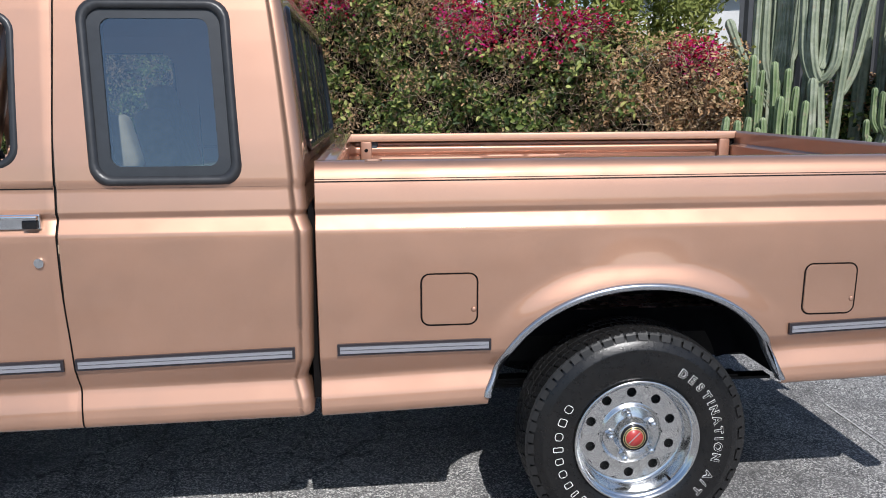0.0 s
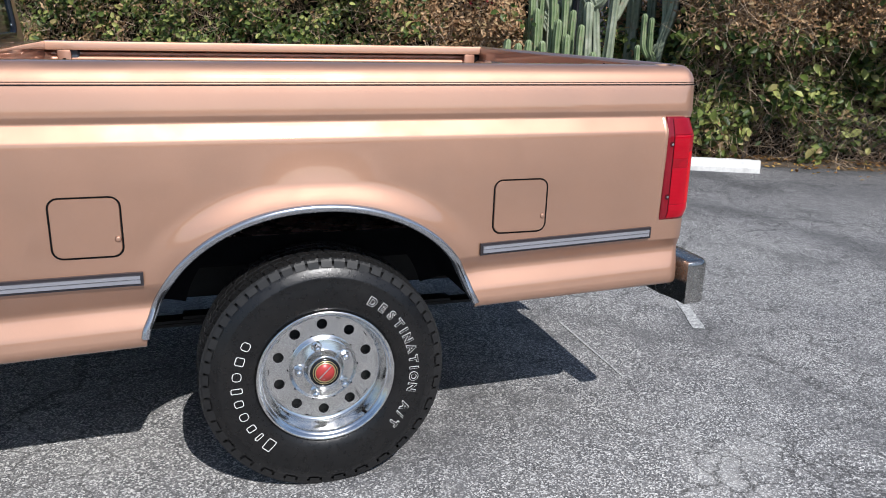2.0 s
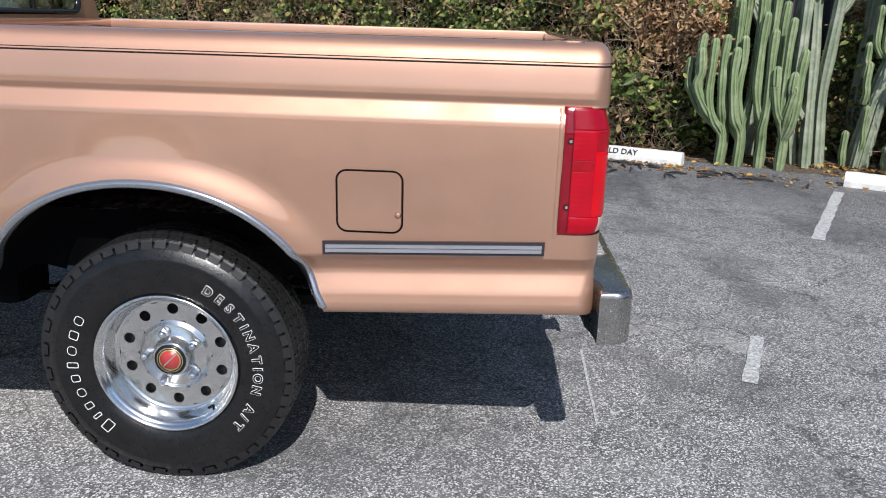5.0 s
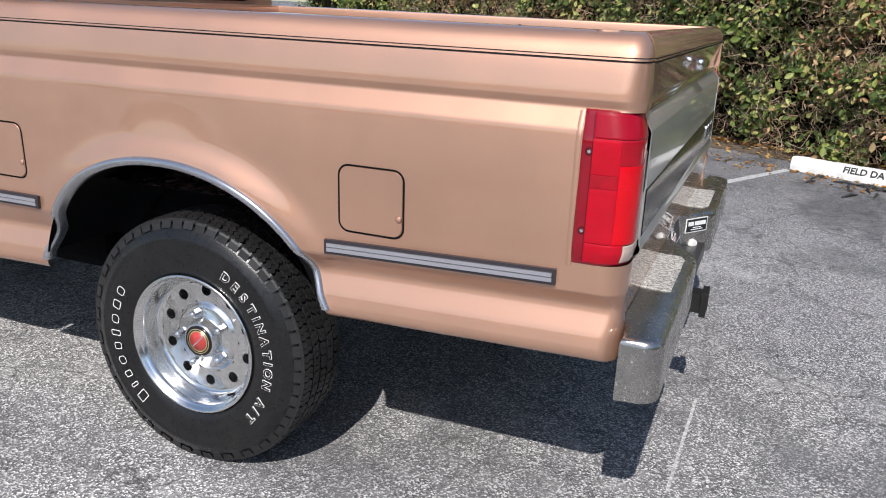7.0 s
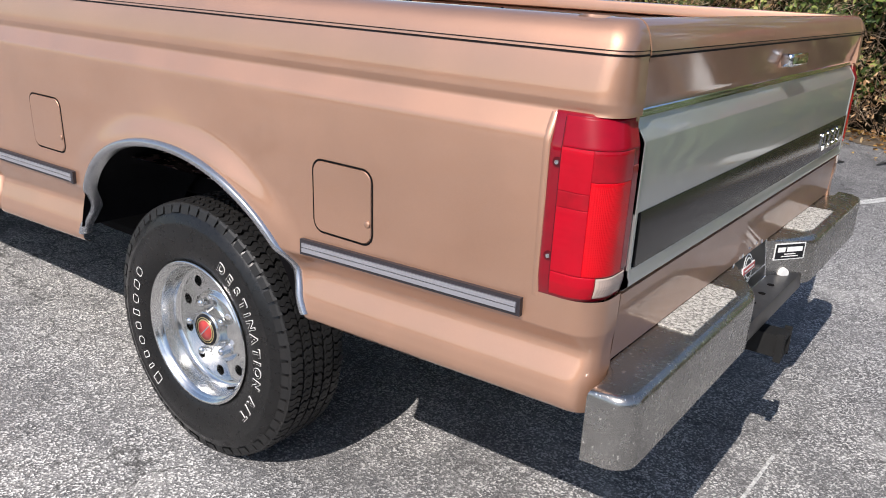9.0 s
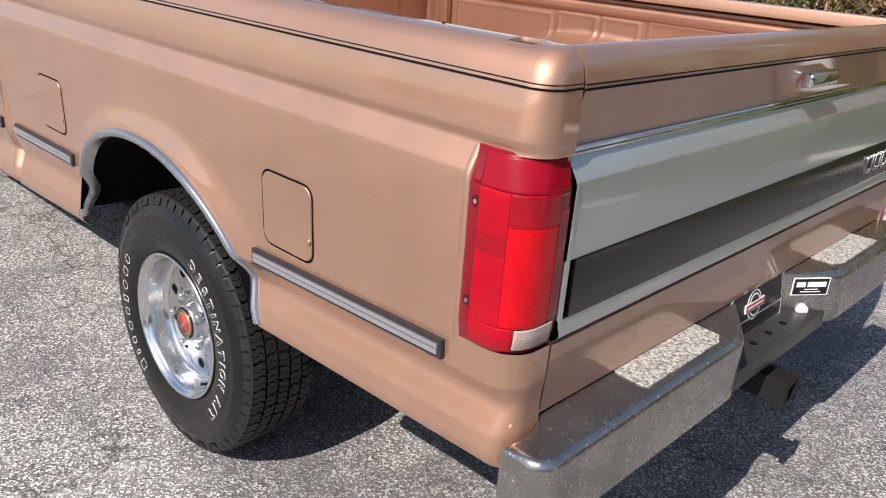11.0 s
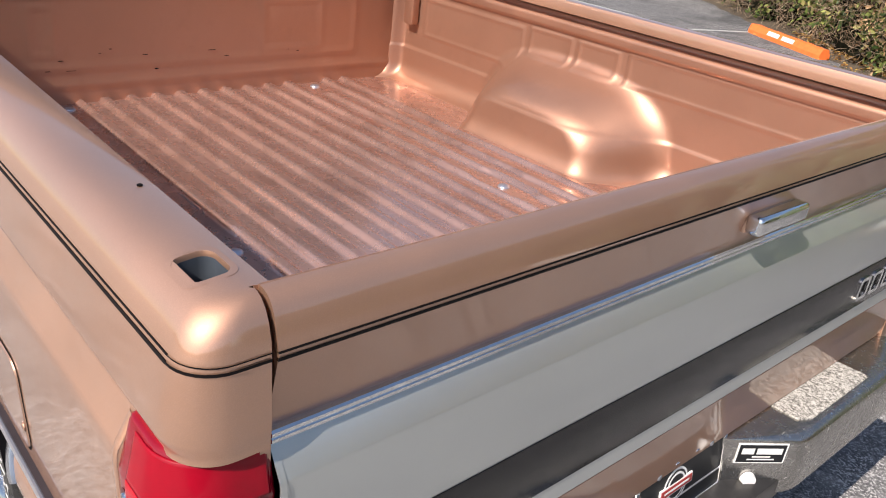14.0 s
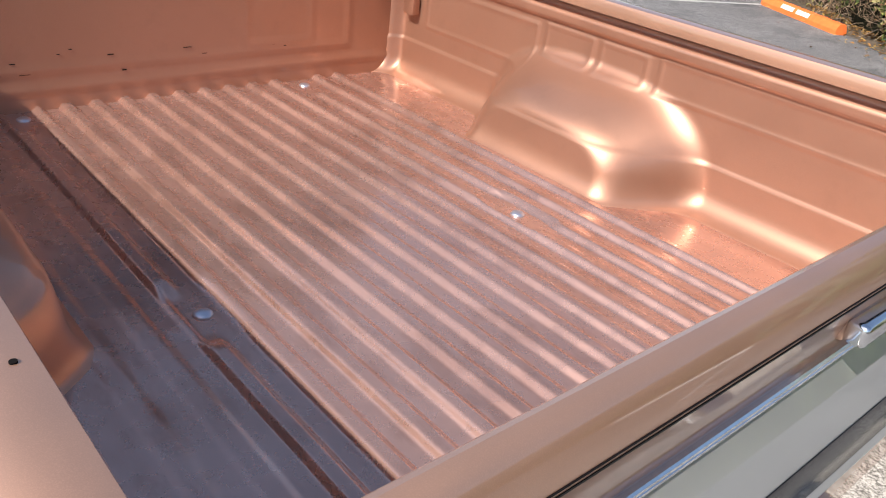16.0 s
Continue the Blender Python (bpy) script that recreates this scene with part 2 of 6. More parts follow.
def worn_paint_line():
    n = Nodes("worn_white_line_paint")
    f = n.noise(70.0, 6, 0.75)
    a = n.ramp(f, [(0.40, (0, 0, 0)), (0.60, (1, 1, 1))])
    n.set(color=n.mix(a, (0.25, 0.25, 0.25), (0.62, 0.62, 0.60)), rough=0.8)
    n.bump(n.noise(210.0, 3), 0.4, 0.003)
    return n.mat


LINE = worn_paint_line()


def foliage(name, stops, rough=0.45, gloss=0.35):
    n = Nodes(name)
    g = n.tree.nodes.new("ShaderNodeNewGeometry")
    n.set(color=n.ramp(g.outputs["Random Per Island"], stops), rough=rough, spec=gloss)
    add = n.tree.nodes.new("ShaderNodeMixShader")
    thin = n.tree.nodes.new("ShaderNodeBsdfTranslucent")
    n.link(n.ramp(g.outputs["Random Per Island"], stops), thin.inputs[0])
    add.inputs[0].default_value = 0.3
    n.link(n.bsdf.outputs[0], add.inputs[1]).link(thin.outputs[0], add.inputs[2])
    n.link(add.outputs[0], n.tree.nodes["Material Output"].inputs[0])
    return n.mat


LEAF = foliage("hedge_leaf", [(0.0, (0.028, 0.052, 0.013)), (0.40, (0.074, 0.118, 0.027)), (0.72, (0.18, 0.23, 0.053)), (0.93, (0.50, 0.52, 0.16)), (1.0, (0.36, 0.24, 0.13))])
DRYLEAF = foliage("dry_brown_leaf", [(0.0, (0.26, 0.148, 0.074)), (0.5, (0.48, 0.30, 0.160)), (0.85, (0.68, 0.47, 0.28)), (1.0, (0.17, 0.17, 0.055))], 0.8, 0.1)
BRACT = foliage("magenta_bract", [(0.0, (0.28, 0.005, 0.018)), (0.55, (0.42, 0.008, 0.050)), (1.0, (0.50, 0.02, 0.24))], 0.6, 0.2)
TWIG = foliage("dry_twig", [(0.0, (0.09, 0.058, 0.038)), (0.5, (0.30, 0.21, 0.14)), (1.0, (0.60, 0.48, 0.35))], 0.9, 0.1)
PALELEAF = foliage("pale_yellow_green_leaf", [(0.0, (0.20, 0.24, 0.06)), (1.0, (0.40, 0.42, 0.14))], 0.6, 0.2)
LITTER = foliage("fallen_leaf", [(0.0, (0.14, 0.07, 0.03)), (0.5, (0.42, 0.22, 0.075)), (1.0, (0.62, 0.42, 0.13))], 0.8, 0.1)
HEDGESHADE = simple("painted_hedge_shade", (0.012, 0.012, 0.007), 0.95, vary=0.5, scale=9, spec=0.05)


def cactus_skin(name, low, mid, high):
    n = Nodes(name)
    f = n.noise(6.0, 6, 0.65)
    c = n.ramp(f, [(0.3, low), (0.52, mid), (0.72, high)])
    g = n.tree.nodes.new("ShaderNodeNewGeometry")
    c = n.mix(n.ramp(g.outputs["Pointiness"], [(0.50, (0, 0, 0)), (0.58, (0.4, 0.4, 0.4))]), c, (0.36, 0.40, 0.26))
    scar = n.ramp(n.noise(11.0, 7, 0.7), [(0.58, (0, 0, 0)), (0.66, (0.8, 0.8, 0.8))])
    c = n.mix(scar, c, (0.27, 0.235, 0.165))
    n.set(color=c, rough=0.6)
    n.bump(n.noise(50.0, 5), 0.3, 0.004)
    return n.mat


CACTUS = cactus_skin("young_cactus_skin", (0.075, 0.125, 0.045), (0.15, 0.215, 0.085), (0.30, 0.35, 0.21))
OLDCACTUS = cactus_skin("old_grey_cactus_skin", (0.11, 0.145, 0.088), (0.23, 0.265, 0.19), (0.42, 0.43, 0.35))
CONCRETE = simple("white_painted_concrete", (0.70, 0.69, 0.66), 0.75, vary=0.14, scale=16, bump=0.35)
ORANGE = simple("orange_painted_concrete", (0.85, 0.17, 0.035), 0.7, vary=0.12, scale=16, bump=0.3)
STENCIL = simple("black_stencil_paint", (0.03, 0.03, 0.03), 0.8)
WALLWHITE = simple("white_stucco", (0.74, 0.74, 0.73), 0.85, vary=0.06, scale=8, bump=0.2)
UNSEENWALL = simple("dull_unseen_wall", (0.16, 0.14, 0.12), 0.9, vary=0.2, scale=2)
GREYMETAL = simple("grey_corrugated_sheet", (0.07, 0.074, 0.082), 0.55, 0.3, vary=0.15, scale=5)
WIRE = simple("rusty_wire", (0.13, 0.105, 0.085), 0.7, 0.3, vary=0.4)
SOIL = simple("leaf_strewn_soil", (0.10, 0.075, 0.05), 0.95, vary=0.5, scale=22, bump=0.6)
BADGERED = simple("red_enamel", (0.42, 0.04, 0.035), 0.35, coat=0.4)
GOLD = simple("gold_ring", (0.60, 0.47, 0.24), 0.3, 0.8)
PLATEBLACK = simple("black_plate_print", (0.012, 0.013, 0.015), 0.45, coat=0.15, spec=0.2)
# bumper steel darkened to carry the tailgate's dark reflection
STEPREFLECT = simple("step_steel_with_gate_reflection", (0.085, 0.080, 0.076), 0.38, 0.7, vary=0.2, scale=20)


# ---- mesh helpers ----
def put(name, verts, faces, mat, parent=None, label="", smooth=True):
    me = bpy.data.meshes.new(name)
    me.from_pydata([tuple(v) for v in verts], [], faces)
    me.materials.append(mat)
    if smooth:
        me.polygons.foreach_set("use_smooth", [True] * len(me.polygons))
    me.update()
    ob = new(name, me)
    if parent is not None:
        ob.parent = parent
    if label:
        tagged(ob, label)
    return ob


def part(name, bm, mat, parent=None, label="", smooth=False, sharp=None):
    me = bpy.data.meshes.new(name)
    bmesh.ops.recalc_face_normals(bm, faces=bm.faces)
    bm.to_mesh(me)
    bm.free()
    me.materials.append(mat)
    if smooth:
        me.polygons.foreach_set("use_smooth", [True] * len(me.polygons))
        if sharp:
            me.set_sharp_from_angle(angle=radians(sharp))
    ob = new(name, me)
    if parent is not None:
        ob.parent = parent
    if label:
        tagged(ob, label)
    return ob


def root(name, label, category, group="", at=(0, 0, 0)):
    ob = new(name)
    ob.location = at
    return tagged(ob, label, category, group)


def grid_faces(nu, nv, keep=None, flip=False):
    out = []
    for i in range(nu - 1):
        for j in range(nv - 1):
            if keep is None or keep(i, j):
                a, b, c, d = i * nv + j, (i + 1) * nv + j, (i + 1) * nv + j + 1, i * nv + j + 1
                out.append((a, d, c, b) if flip else (a, b, c, d))
    return out


def add_box(bm, lo, hi, bevel=0.0, m=None, segs=2):
    c = [(a + b) / 2 for a, b in zip(lo, hi)]
    s = [abs(b - a) for a, b in zip(lo, hi)]
    mat = Matrix.Translation(c) @ Matrix.Diagonal((*s, 1))
    g = bmesh.ops.create_cube(bm, size=1, matrix=(m @ mat) if m else mat)
    if bevel:
        edges = {e for v in g["verts"] for e in v.link_edges}
        bmesh.ops.bevel(bm, geom=list(edges), offset=bevel, segments=segs, affect="EDGES", profile=0.6)


def add_cyl(bm, a, b, r, r2=None, segs=20):
    a, b = Vector(a), Vector(b)
    d = b - a
    m = Matrix.Translation((a + b) / 2) @ d.to_track_quat("Z", "Y").to_matrix().to_4x4()
    bmesh.ops.create_cone(bm, cap_ends=True, segments=segs, radius1=r, radius2=r if r2 is None else r2, depth=d.length, matrix=m)


def tube(points, r, segs=8, closed=False):
    """Vertices and faces of a round tube along points; r a number or a list."""
    pts = [Vector(p) for p in points]
    n = len(pts)
    verts, faces = [], []
    up = None
    for i, p in enumerate(pts):
        a = pts[i - 1] if (i or closed) else p
        b = pts[(i + 1) % n] if (i < n - 1 or closed) else p
        t = (b - a).normalized()
        if up is None:
            up = t.orthogonal().normalized()
        up = (up - t * up.dot(t)).normalized()
        side = t.cross(up)
        rr = r[i] if isinstance(r, (list, tuple)) else r
        for k in range(segs):
            ang = 2 * math.pi * k / segs
            verts.append(p + (up * math.cos(ang) + side * math.sin(ang)) * rr)
    for i in range(n if closed else n - 1):
        for k in range(segs):
            k2, j = (k + 1) % segs, (i + 1) % n
            faces.append((i * segs + k, i * segs + k2, j * segs + k2, j * segs + k))
    if not closed:
        faces.append(tuple(reversed(range(segs))))
        faces.append(tuple(range((n - 1) * segs, n * segs)))
    return verts, faces


def revolve(profile, segs=96, axis=(0.0, 0.0)):
    """Turns (radius, depth) points about the wheel's axle, which runs along y."""
    verts = [(axis[0] + r * math.sin(2 * math.pi * i / segs), y, axis[1] + r * math.cos(2 * math.pi * i / segs)) for i in range(segs) for r, y in profile]
    n = len(profile)
    faces = [(i * n + j, ((i + 1) % segs) * n + j, ((i + 1) % segs) * n + j + 1, i * n + j + 1) for i in range(segs) for j in range(n - 1)]
    return verts, faces


def rounded(w, h, r, seg=5):
    """Corner-rounded rectangle about the origin, counter-clockwise."""
    out = []
    for cx, cz, a0 in ((w / 2 - r, h / 2 - r, 0), (-w / 2 + r, h / 2 - r, 90), (-w / 2 + r, -h / 2 + r, 180), (w / 2 - r, -h / 2 + r, 270)):
        for k in range(seg + 1):
            a = radians(a0 + 90 * k / seg)
            out.append((cx + r * math.cos(a), cz + r * math.sin(a)))
    return out


def smooth01(a, b, x):
    t = min(1.0, max(0.0, (x - a) / (b - a)))
    return t * t * (3 - 2 * t)


def interp(table, z):
    """Linear look-up in a table of (z, value), z falling or rising."""
    t = sorted(table)
    if z <= t[0][0]:
        return t[0][1]
    for (a, va), (b, vb) in zip(t, t[1:]):
        if z <= b:
            return va + (vb - va) * (z - a) / (b - a)
    return t[-1][1]


def lettering(text, size, depth=0.0, offset=0.0):
    """A mesh of one piece of text, centred, in the xy plane."""
    cu = bpy.data.curves.new("letters", "FONT")
    cu.body, cu.size, cu.extrude, cu.offset = text, size, depth, offset
    cu.align_x, cu.align_y, cu.resolution_u = "CENTER", "CENTER", 3
    ob = bpy.data.objects.new("letters", cu)
    scene.collection.objects.link(ob)
    me = bpy.data.meshes.new_from_object(ob.evaluated_get(bpy.context.evaluated_depsgraph_get()))
    bpy.data.objects.remove(ob)
    return me


# ---- ground ----
def ground():
    verts = []
    xs = [-400, -120, -40, -15] + [-8 + i * 0.5 for i in range(41)] + [20, 45, 120, 400]
    for x in xs:
        for y in xs:
            verts.append((x + 2, y + 4, 0))
    faces = grid_faces(len(xs), len(xs))
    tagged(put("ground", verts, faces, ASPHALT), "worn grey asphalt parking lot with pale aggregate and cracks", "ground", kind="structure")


ground()


def ground_line(name, a, b, width, label):
    a, b = Vector((*a, 0)), Vector((*b, 0))
    d = (b - a).normalized()
    s = Vector((-d.y, d.x, 0)) * width / 2
    rnd = random.Random(name)
    k = max(2, int((b - a).length / 0.06))
    verts = []
    for i in range(k + 1):
        p = a.lerp(b, i / k)
        w1, w2 = 1 + rnd.uniform(-0.15, 0.1), 1 + rnd.uniform(-0.15, 0.1)
        verts += [p - s * w1 + Vector((0, 0, 0.004)), p + s * w2 + Vector((0, 0, 0.004))]
    tagged(put(name, verts, grid_faces(k + 1, 2), LINE, smooth=False), label, "line", kind="structure")


ground_line("parking_line_1", (0.35, 3.85), (1.66, 6.42), 0.085, "worn white parking bay line on asphalt")
ground_line("parking_line_2", (3.15, 3.2), (3.98, 4.86), 0.085, "faded white parking bay line on asphalt")
ground_line("parking_line_3", (1.985, 0.90), (2.175, 1.40), 0.06, "short faded white dash on asphalt")
ground_line("parking_line_4", (1.335, 0.50), (1.352, 1.16), 0.011, "thin scratched white line on asphalt")
ground_line("parking_line_5", (-4.6, 9.0), (-3.95, 10.8), 0.085, "worn white parking bay line on asphalt")

# directions along and across the row of parking bays
ROW_U, ROW_N = Vector((0.883, -0.469, 0)), Vector((0.469, 0.883, 0))


def wheel_stop(a, b, mat, label, text="", bars=0):
    a, b = Vector((*a, 0)), Vector((*b, 0))
    length = (b - a).length
    ang = math.atan2((b - a).y, (b - a).x)
    ob = root("wheel_stop", label, "wheel stop", "wheel stops along the hedge", (a + b) / 2)
    ob.rotation_euler = (0, 0, ang)
    prof = [(-0.085, 0), (-0.085, 0.05), (-0.055, 0.115), (-0.04, 0.125), (0.04, 0.125), (0.055, 0.115), (0.085, 0.05), (0.085, 0)]
    rnd = random.Random(3)
    verts, m = [], 24
    for i in range(m):
        x = -length / 2 + length * i / (m - 1)
        k = 0.86 if i in (0, m - 1) else 1.0
        for y, z in prof:
            verts.append((x + rnd.uniform(-.003, .003), y * k + rnd.uniform(-.003, .003), 0.0 if z == 0 else z * (0.93 + 0.07 * k) + rnd.uniform(-.004, .002)))
    faces = grid_faces(m, len(prof)) + [tuple(range(len(prof))), tuple(range((m - 1) * len(prof), m * len(prof)))[::-1]]
    put("concrete_body", verts, faces, mat, ob, smooth=False)
    tilt = Matrix.Translation((0, -0.074, 0.086)) @ pose(0, 0, 0, 65, 0, 0)
    if text:
        me = lettering(text, 0.085, 0.001, 0.002)
        me.transform(Matrix.Translation((0.02, 0, 0)) @ tilt @ Matrix.Diagonal((1.0, 0.95, 1, 1)))
        me.materials.append(STENCIL)
        t = new("stencilled_words", me)
        t.parent = ob
    for k in range(bars):
        bm = bmesh.new()
        add_box(bm, (-0.34 + k * 0.33, -0.028, -0.001), (-0.08 + k * 0.33, 0.028, 0.003), 0, tilt)
        part("painted_word_bar", bm, WHITE, ob, "white painted bar")
    return ob


wheel_stop((1.70, 6.52), (2.90, 5.96), CONCRETE, "white painted concrete wheel stop stencilled FIELD DAY", "FIELD DAY")
wheel_stop((4.17, 5.20), (5.29, 4.62), CONCRETE, "plain white painted concrete wheel stop on asphalt")
wheel_stop((-3.97, 10.75), (-2.55, 9.98), ORANGE, "orange painted concrete wheel stop with white words", bars=2)


# ---- pickup truck ----
TRUCK = root("pickup_truck", "copper tan pickup truck with extended cab and empty open bed", "pickup truck")
CENTRE = 1.02                       # middle of the truck, across
RAIL, FLOOR = 1.303, 0.812
ARCH = (-0.006, 0.500, 0.474, 0.409)  # wheel opening: x, z, half width, height

# how far the outer skin stands in from the widest plane, by height
SKIN = [(1.258, 0.097), (1.262, 0.121), (1.290, 0.122), (1.300, 0.118), (1.303, 0.100), (1.3025, 0.078), (1.2995, 0.060), (1.292, 0.0435), (1.279, 0.0305),
        (1.262, 0.0225), (1.245, 0.0175), (1.22, 0.0130), (1.19, 0.0090), (1.167, 0.0062), (1.162, 0.0068), (1.1520, 0.0130), (1.1475, 0.0140), (1.1430, 0.0126),
        (1.1095, -0.0052), (1.1055, -0.0074), (1.1005, -0.0086), (1.085, -0.0095), (0.98, -0.007), (0.88, -0.004), (0.80, -0.001), (0.724, 0.0015), (0.716, 0.0035), (0.674, 0.0255), (0.665, 0.0295),
        (0.657, 0.0300), (0.649, 0.0280), (0.606, 0.0125), (0.597, 0.0100), (0.57, 0.0060), (0.552, 0.007), (0.542, 0.016), (0.540, 0.03)]
BELOW = SKIN[9:]


def skin_in(z):
    return interp(BELOW, z)


def low_shift(x, z):
    """The lower edge of the body climbs towards the tail."""
    return (0.034 * x + 0.006) * smooth01(0.80, 0.66, z) if x > -1.015 else (0.016 * (x + 1.0) - 0.026) * smooth01(0.80, 0.66, z)


def arch_rho(x, z):
    """1 on the edge of the wheel opening, which widens at its two feet."""
    half = ARCH[2] + (0.012 if x > 0 else 0.010) * smooth01(0.645, 0.575, z) ** 2
    u, v = abs(x - ARCH[0]) / half, max(0.0, z - ARCH[1]) / ARCH[3]
    return (u ** 2.1 + v ** 2.1) ** (1 / 2.1)


def arch_edge(deg, grow=0.0):
    """A point on the opening's edge, by its angle, moved out by grow."""
    c, k = math.cos(radians(deg)), math.sin(radians(deg))
    p = lambda q: math.copysign(abs(q) ** (2 / 2.1), q)
    return ARCH[0] + (ARCH[2] + grow) * p(c), ARCH[1] + (ARCH[3] + grow) * p(k)


def flare(x, z):
    t = min(1.0, max(0.0, (arch_rho(x, z) - 0.97) * 0.44 / 0.125))
    return 0.028 * (1 - t * t * t * (t * (6 * t - 15) + 10)) * smooth01(0.62, 0.90, z)


def side_y(x, z):
    """The place of the left skin at x, z."""
    return skin_in(z - low_shift(x, z)) - (flare(x, z) if abs(x) < 0.8 else 0)


TAIL_X, CORNER_R = 1.215, 0.062
# the rail rolls over towards the tail as it does towards the side
TAIL_ROLL = [(0.0225, 0.0045), (0.0305, 0.0095), (0.0435, 0.0165), (0.060, 0.0245), (0.078, 0.0315), (0.097, 0.0380)]
TAIL_TURN = [(0.0225, 0.062), (0.0305, 0.069), (0.0435, 0.078), (0.060, 0.087), (0.078, 0.094), (0.094, 0.098)]


def bed_side(mirror):
    levels = [(z, o) for z, o in SKIN[:10]]
    body = sorted({round(z, 4) for z, _ in BELOW} | {0.815, 1.143} | {round(0.55 + 0.0125 * k, 4) for k in range(1, 34)}, reverse=True)
    levels += [(z, skin_in(z)) for z in body if z < 1.262 and z not in (0.8125,)]
    xs = [-1.011, -1.008, -0.995, -0.9775] + [-0.965 + 0.0125 * i for i in range(165)] + [1.0975, 1.118, 1.142]
    xs = [x for x in xs if x <= 1.0976 or x > 1.11]
    n_side, n_arc = len(xs), 11
    rows = []
    for i in range(n_side + n_arc + 3):
        row = []
        for z, o in levels:
            if o > 0.0226 and z > 1.2:
                end, r = TAIL_X - interp(TAIL_ROLL, o), interp(TAIL_TURN, o) - min(o, 0.094)
            else:
                end, r = TAIL_X - (0.2 if z > 0.81 else 0.15) * max(o, -0.01), CORNER_R - max(o, 0)
            if i < n_side:
                x = xs[i]
                zz = z + low_shift(x, z) if z < 0.81 else z
                y = o - (flare(x, zz) if z < 1.095 else 0)
                if i == 0:
                    y += 0.012
                dx, dz = x - ARCH[0], zz - ARCH[1]
                rho = arch_rho(x, zz)
                if abs(rho - 1) < 0.021 and z < 1.0:
                    x, zz = ARCH[0] + dx / rho, ARCH[1] + dz / rho
                row.append((x, y, zz))
            else:
                if i > n_side:
                    o = min(o, 0.094)
                zz = z + low_shift(1.15, z) if z < 0.81 else z
                if i < n_side + n_arc:
                    a = radians(90 * (i - n_side) / (n_arc - 1))
                    row.append((end - r + r * math.sin(a), o + r - r * math.cos(a), zz))
                else:
                    k = (i - n_side - n_arc + 1) / 3
                    y0 = o + r
                    row.append((end if k < 0.99 else end - 0.03, y0 + (max(0.098, y0) - y0) * min(1, k * 1.5), zz))
        rows.append(row)
    verts = [v for row in rows for v in row]
    nv = len(levels)
    lamp_from = xs.index(1.0975)
    holes = ((1.085, 1.142), (-0.865, -0.8025))

    def keep(i, j):
        four = (rows[i][j], rows[i + 1][j + 1], rows[i + 1][j], rows[i][j + 1])
        cx, cz = sum(p[0] for p in four) / 4, sum(p[2] for p in four) / 4
        if cx < 0.9 and cz < 1.0 and min(arch_rho(p[0], p[2]) for p in four) < 0.993:
            return False
        if i >= lamp_from and 0.815 < cz < 1.143:
            return False
        if i < n_side - 1 and any(xs[i] >= a - 1e-4 and xs[i + 1] <= b + 1e-4 for a, b in holes) and 0.054 < (levels[j][1] + levels[j + 1][1]) / 2 < 0.09 and cz > 1.29:
            return False
        return True

    faces = grid_faces(len(rows), nv, keep, flip=mirror)
    if mirror:
        verts = [(x, 2 * CENTRE - y, z) for x, y, z in verts]
    put("bed_side", verts, faces, PAINT, TRUCK, "copper tan pressed-steel bed side").data.set_sharp_from_angle(angle=radians(48))


bed_side(False)
bed_side(True)


def flip(v, mirror):
    return (v[0], 2 * CENTRE - v[1], v[2]) if mirror else v


def along_skin(name, x0, x1, z_of, half, mat, parent, proud=0.0012, step=0.03, label="", mirror=False, extra=None):
    """A thin strip that follows the left skin."""
    n = max(2, int(abs(x1 - x0) / step))
    verts = []
    for i in range(n + 1):
        x = x0 + (x1 - x0) * i / n
        z = z_of(x)
        for dz, dp in ((half, 0), (half, proud), (-half, proud), (-half, 0)):
            verts.append(flip((x, side_y(x, z + dz) - dp, z + dz), mirror))
    faces = grid_faces(n + 1, 4) + [(0, 1, 2, 3), tuple(range(n * 4, n * 4 + 4))]
    return put(name, verts, faces, mat, parent, label, smooth=False)


TAIL_END = 1.1675    # where the side turns into the rounded corner, at the stripes
for mir in (False, True):
    along_skin("pinstripe", -1.008, TAIL_END, lambda x: 1.2520, 0.0008, STRIPE, TRUCK, label="dark brown double pinstripe", mirror=mir)
    along_skin("pinstripe", -1.008, TAIL_END, lambda x: 1.2447, 0.0018, STRIPE, TRUCK, mirror=mir)


def corner_stripe(z, half, mirror):
    o = skin_in(z)
    end, r = TAIL_X - 0.2 * o, CORNER_R - o
    verts = []
    for i in range(9):
        a = radians(90 * i / 8)
        p = (end - r + (r + 0.0012) * math.sin(a), o + r - (r + 0.0012) * math.cos(a))
        verts += [flip((p[0], p[1], z + half), mirror), flip((p[0], p[1], z - half), mirror)]
    verts += [flip((end + 0.0012, 0.098, z + half), mirror), flip((end + 0.0012, 0.098, z - half), mirror)]
    put("pinstripe", verts, grid_faces(10, 2), STRIPE, TRUCK)


for mir in (False, True):
    corner_stripe(1.2520, 0.0008, mir)
    corner_stripe(1.2447, 0.0018, mir)


def moulding(x0, x1, z0, z1, mirror, parent):
    """Body side moulding: charcoal channel with a ribbed bright insert."""
    z_of = lambda x: z0 + (z1 - z0) * (x - x0) / (x1 - x0)
    m = along_skin("side_moulding", x0, x1, z_of, 0.0185, MOULDV, parent, 0.010, label="charcoal side moulding with bright ribbed insert", mirror=mirror)
    for dz, h in ((0.0052, 0.0046), (-0.0062, 0.0050)):
        along_skin("bright_insert", x0 + 0.008, x1 - 0.008, lambda x: z_of(x) + dz, h, SILVERV, m, 0.0135, mirror=mirror)


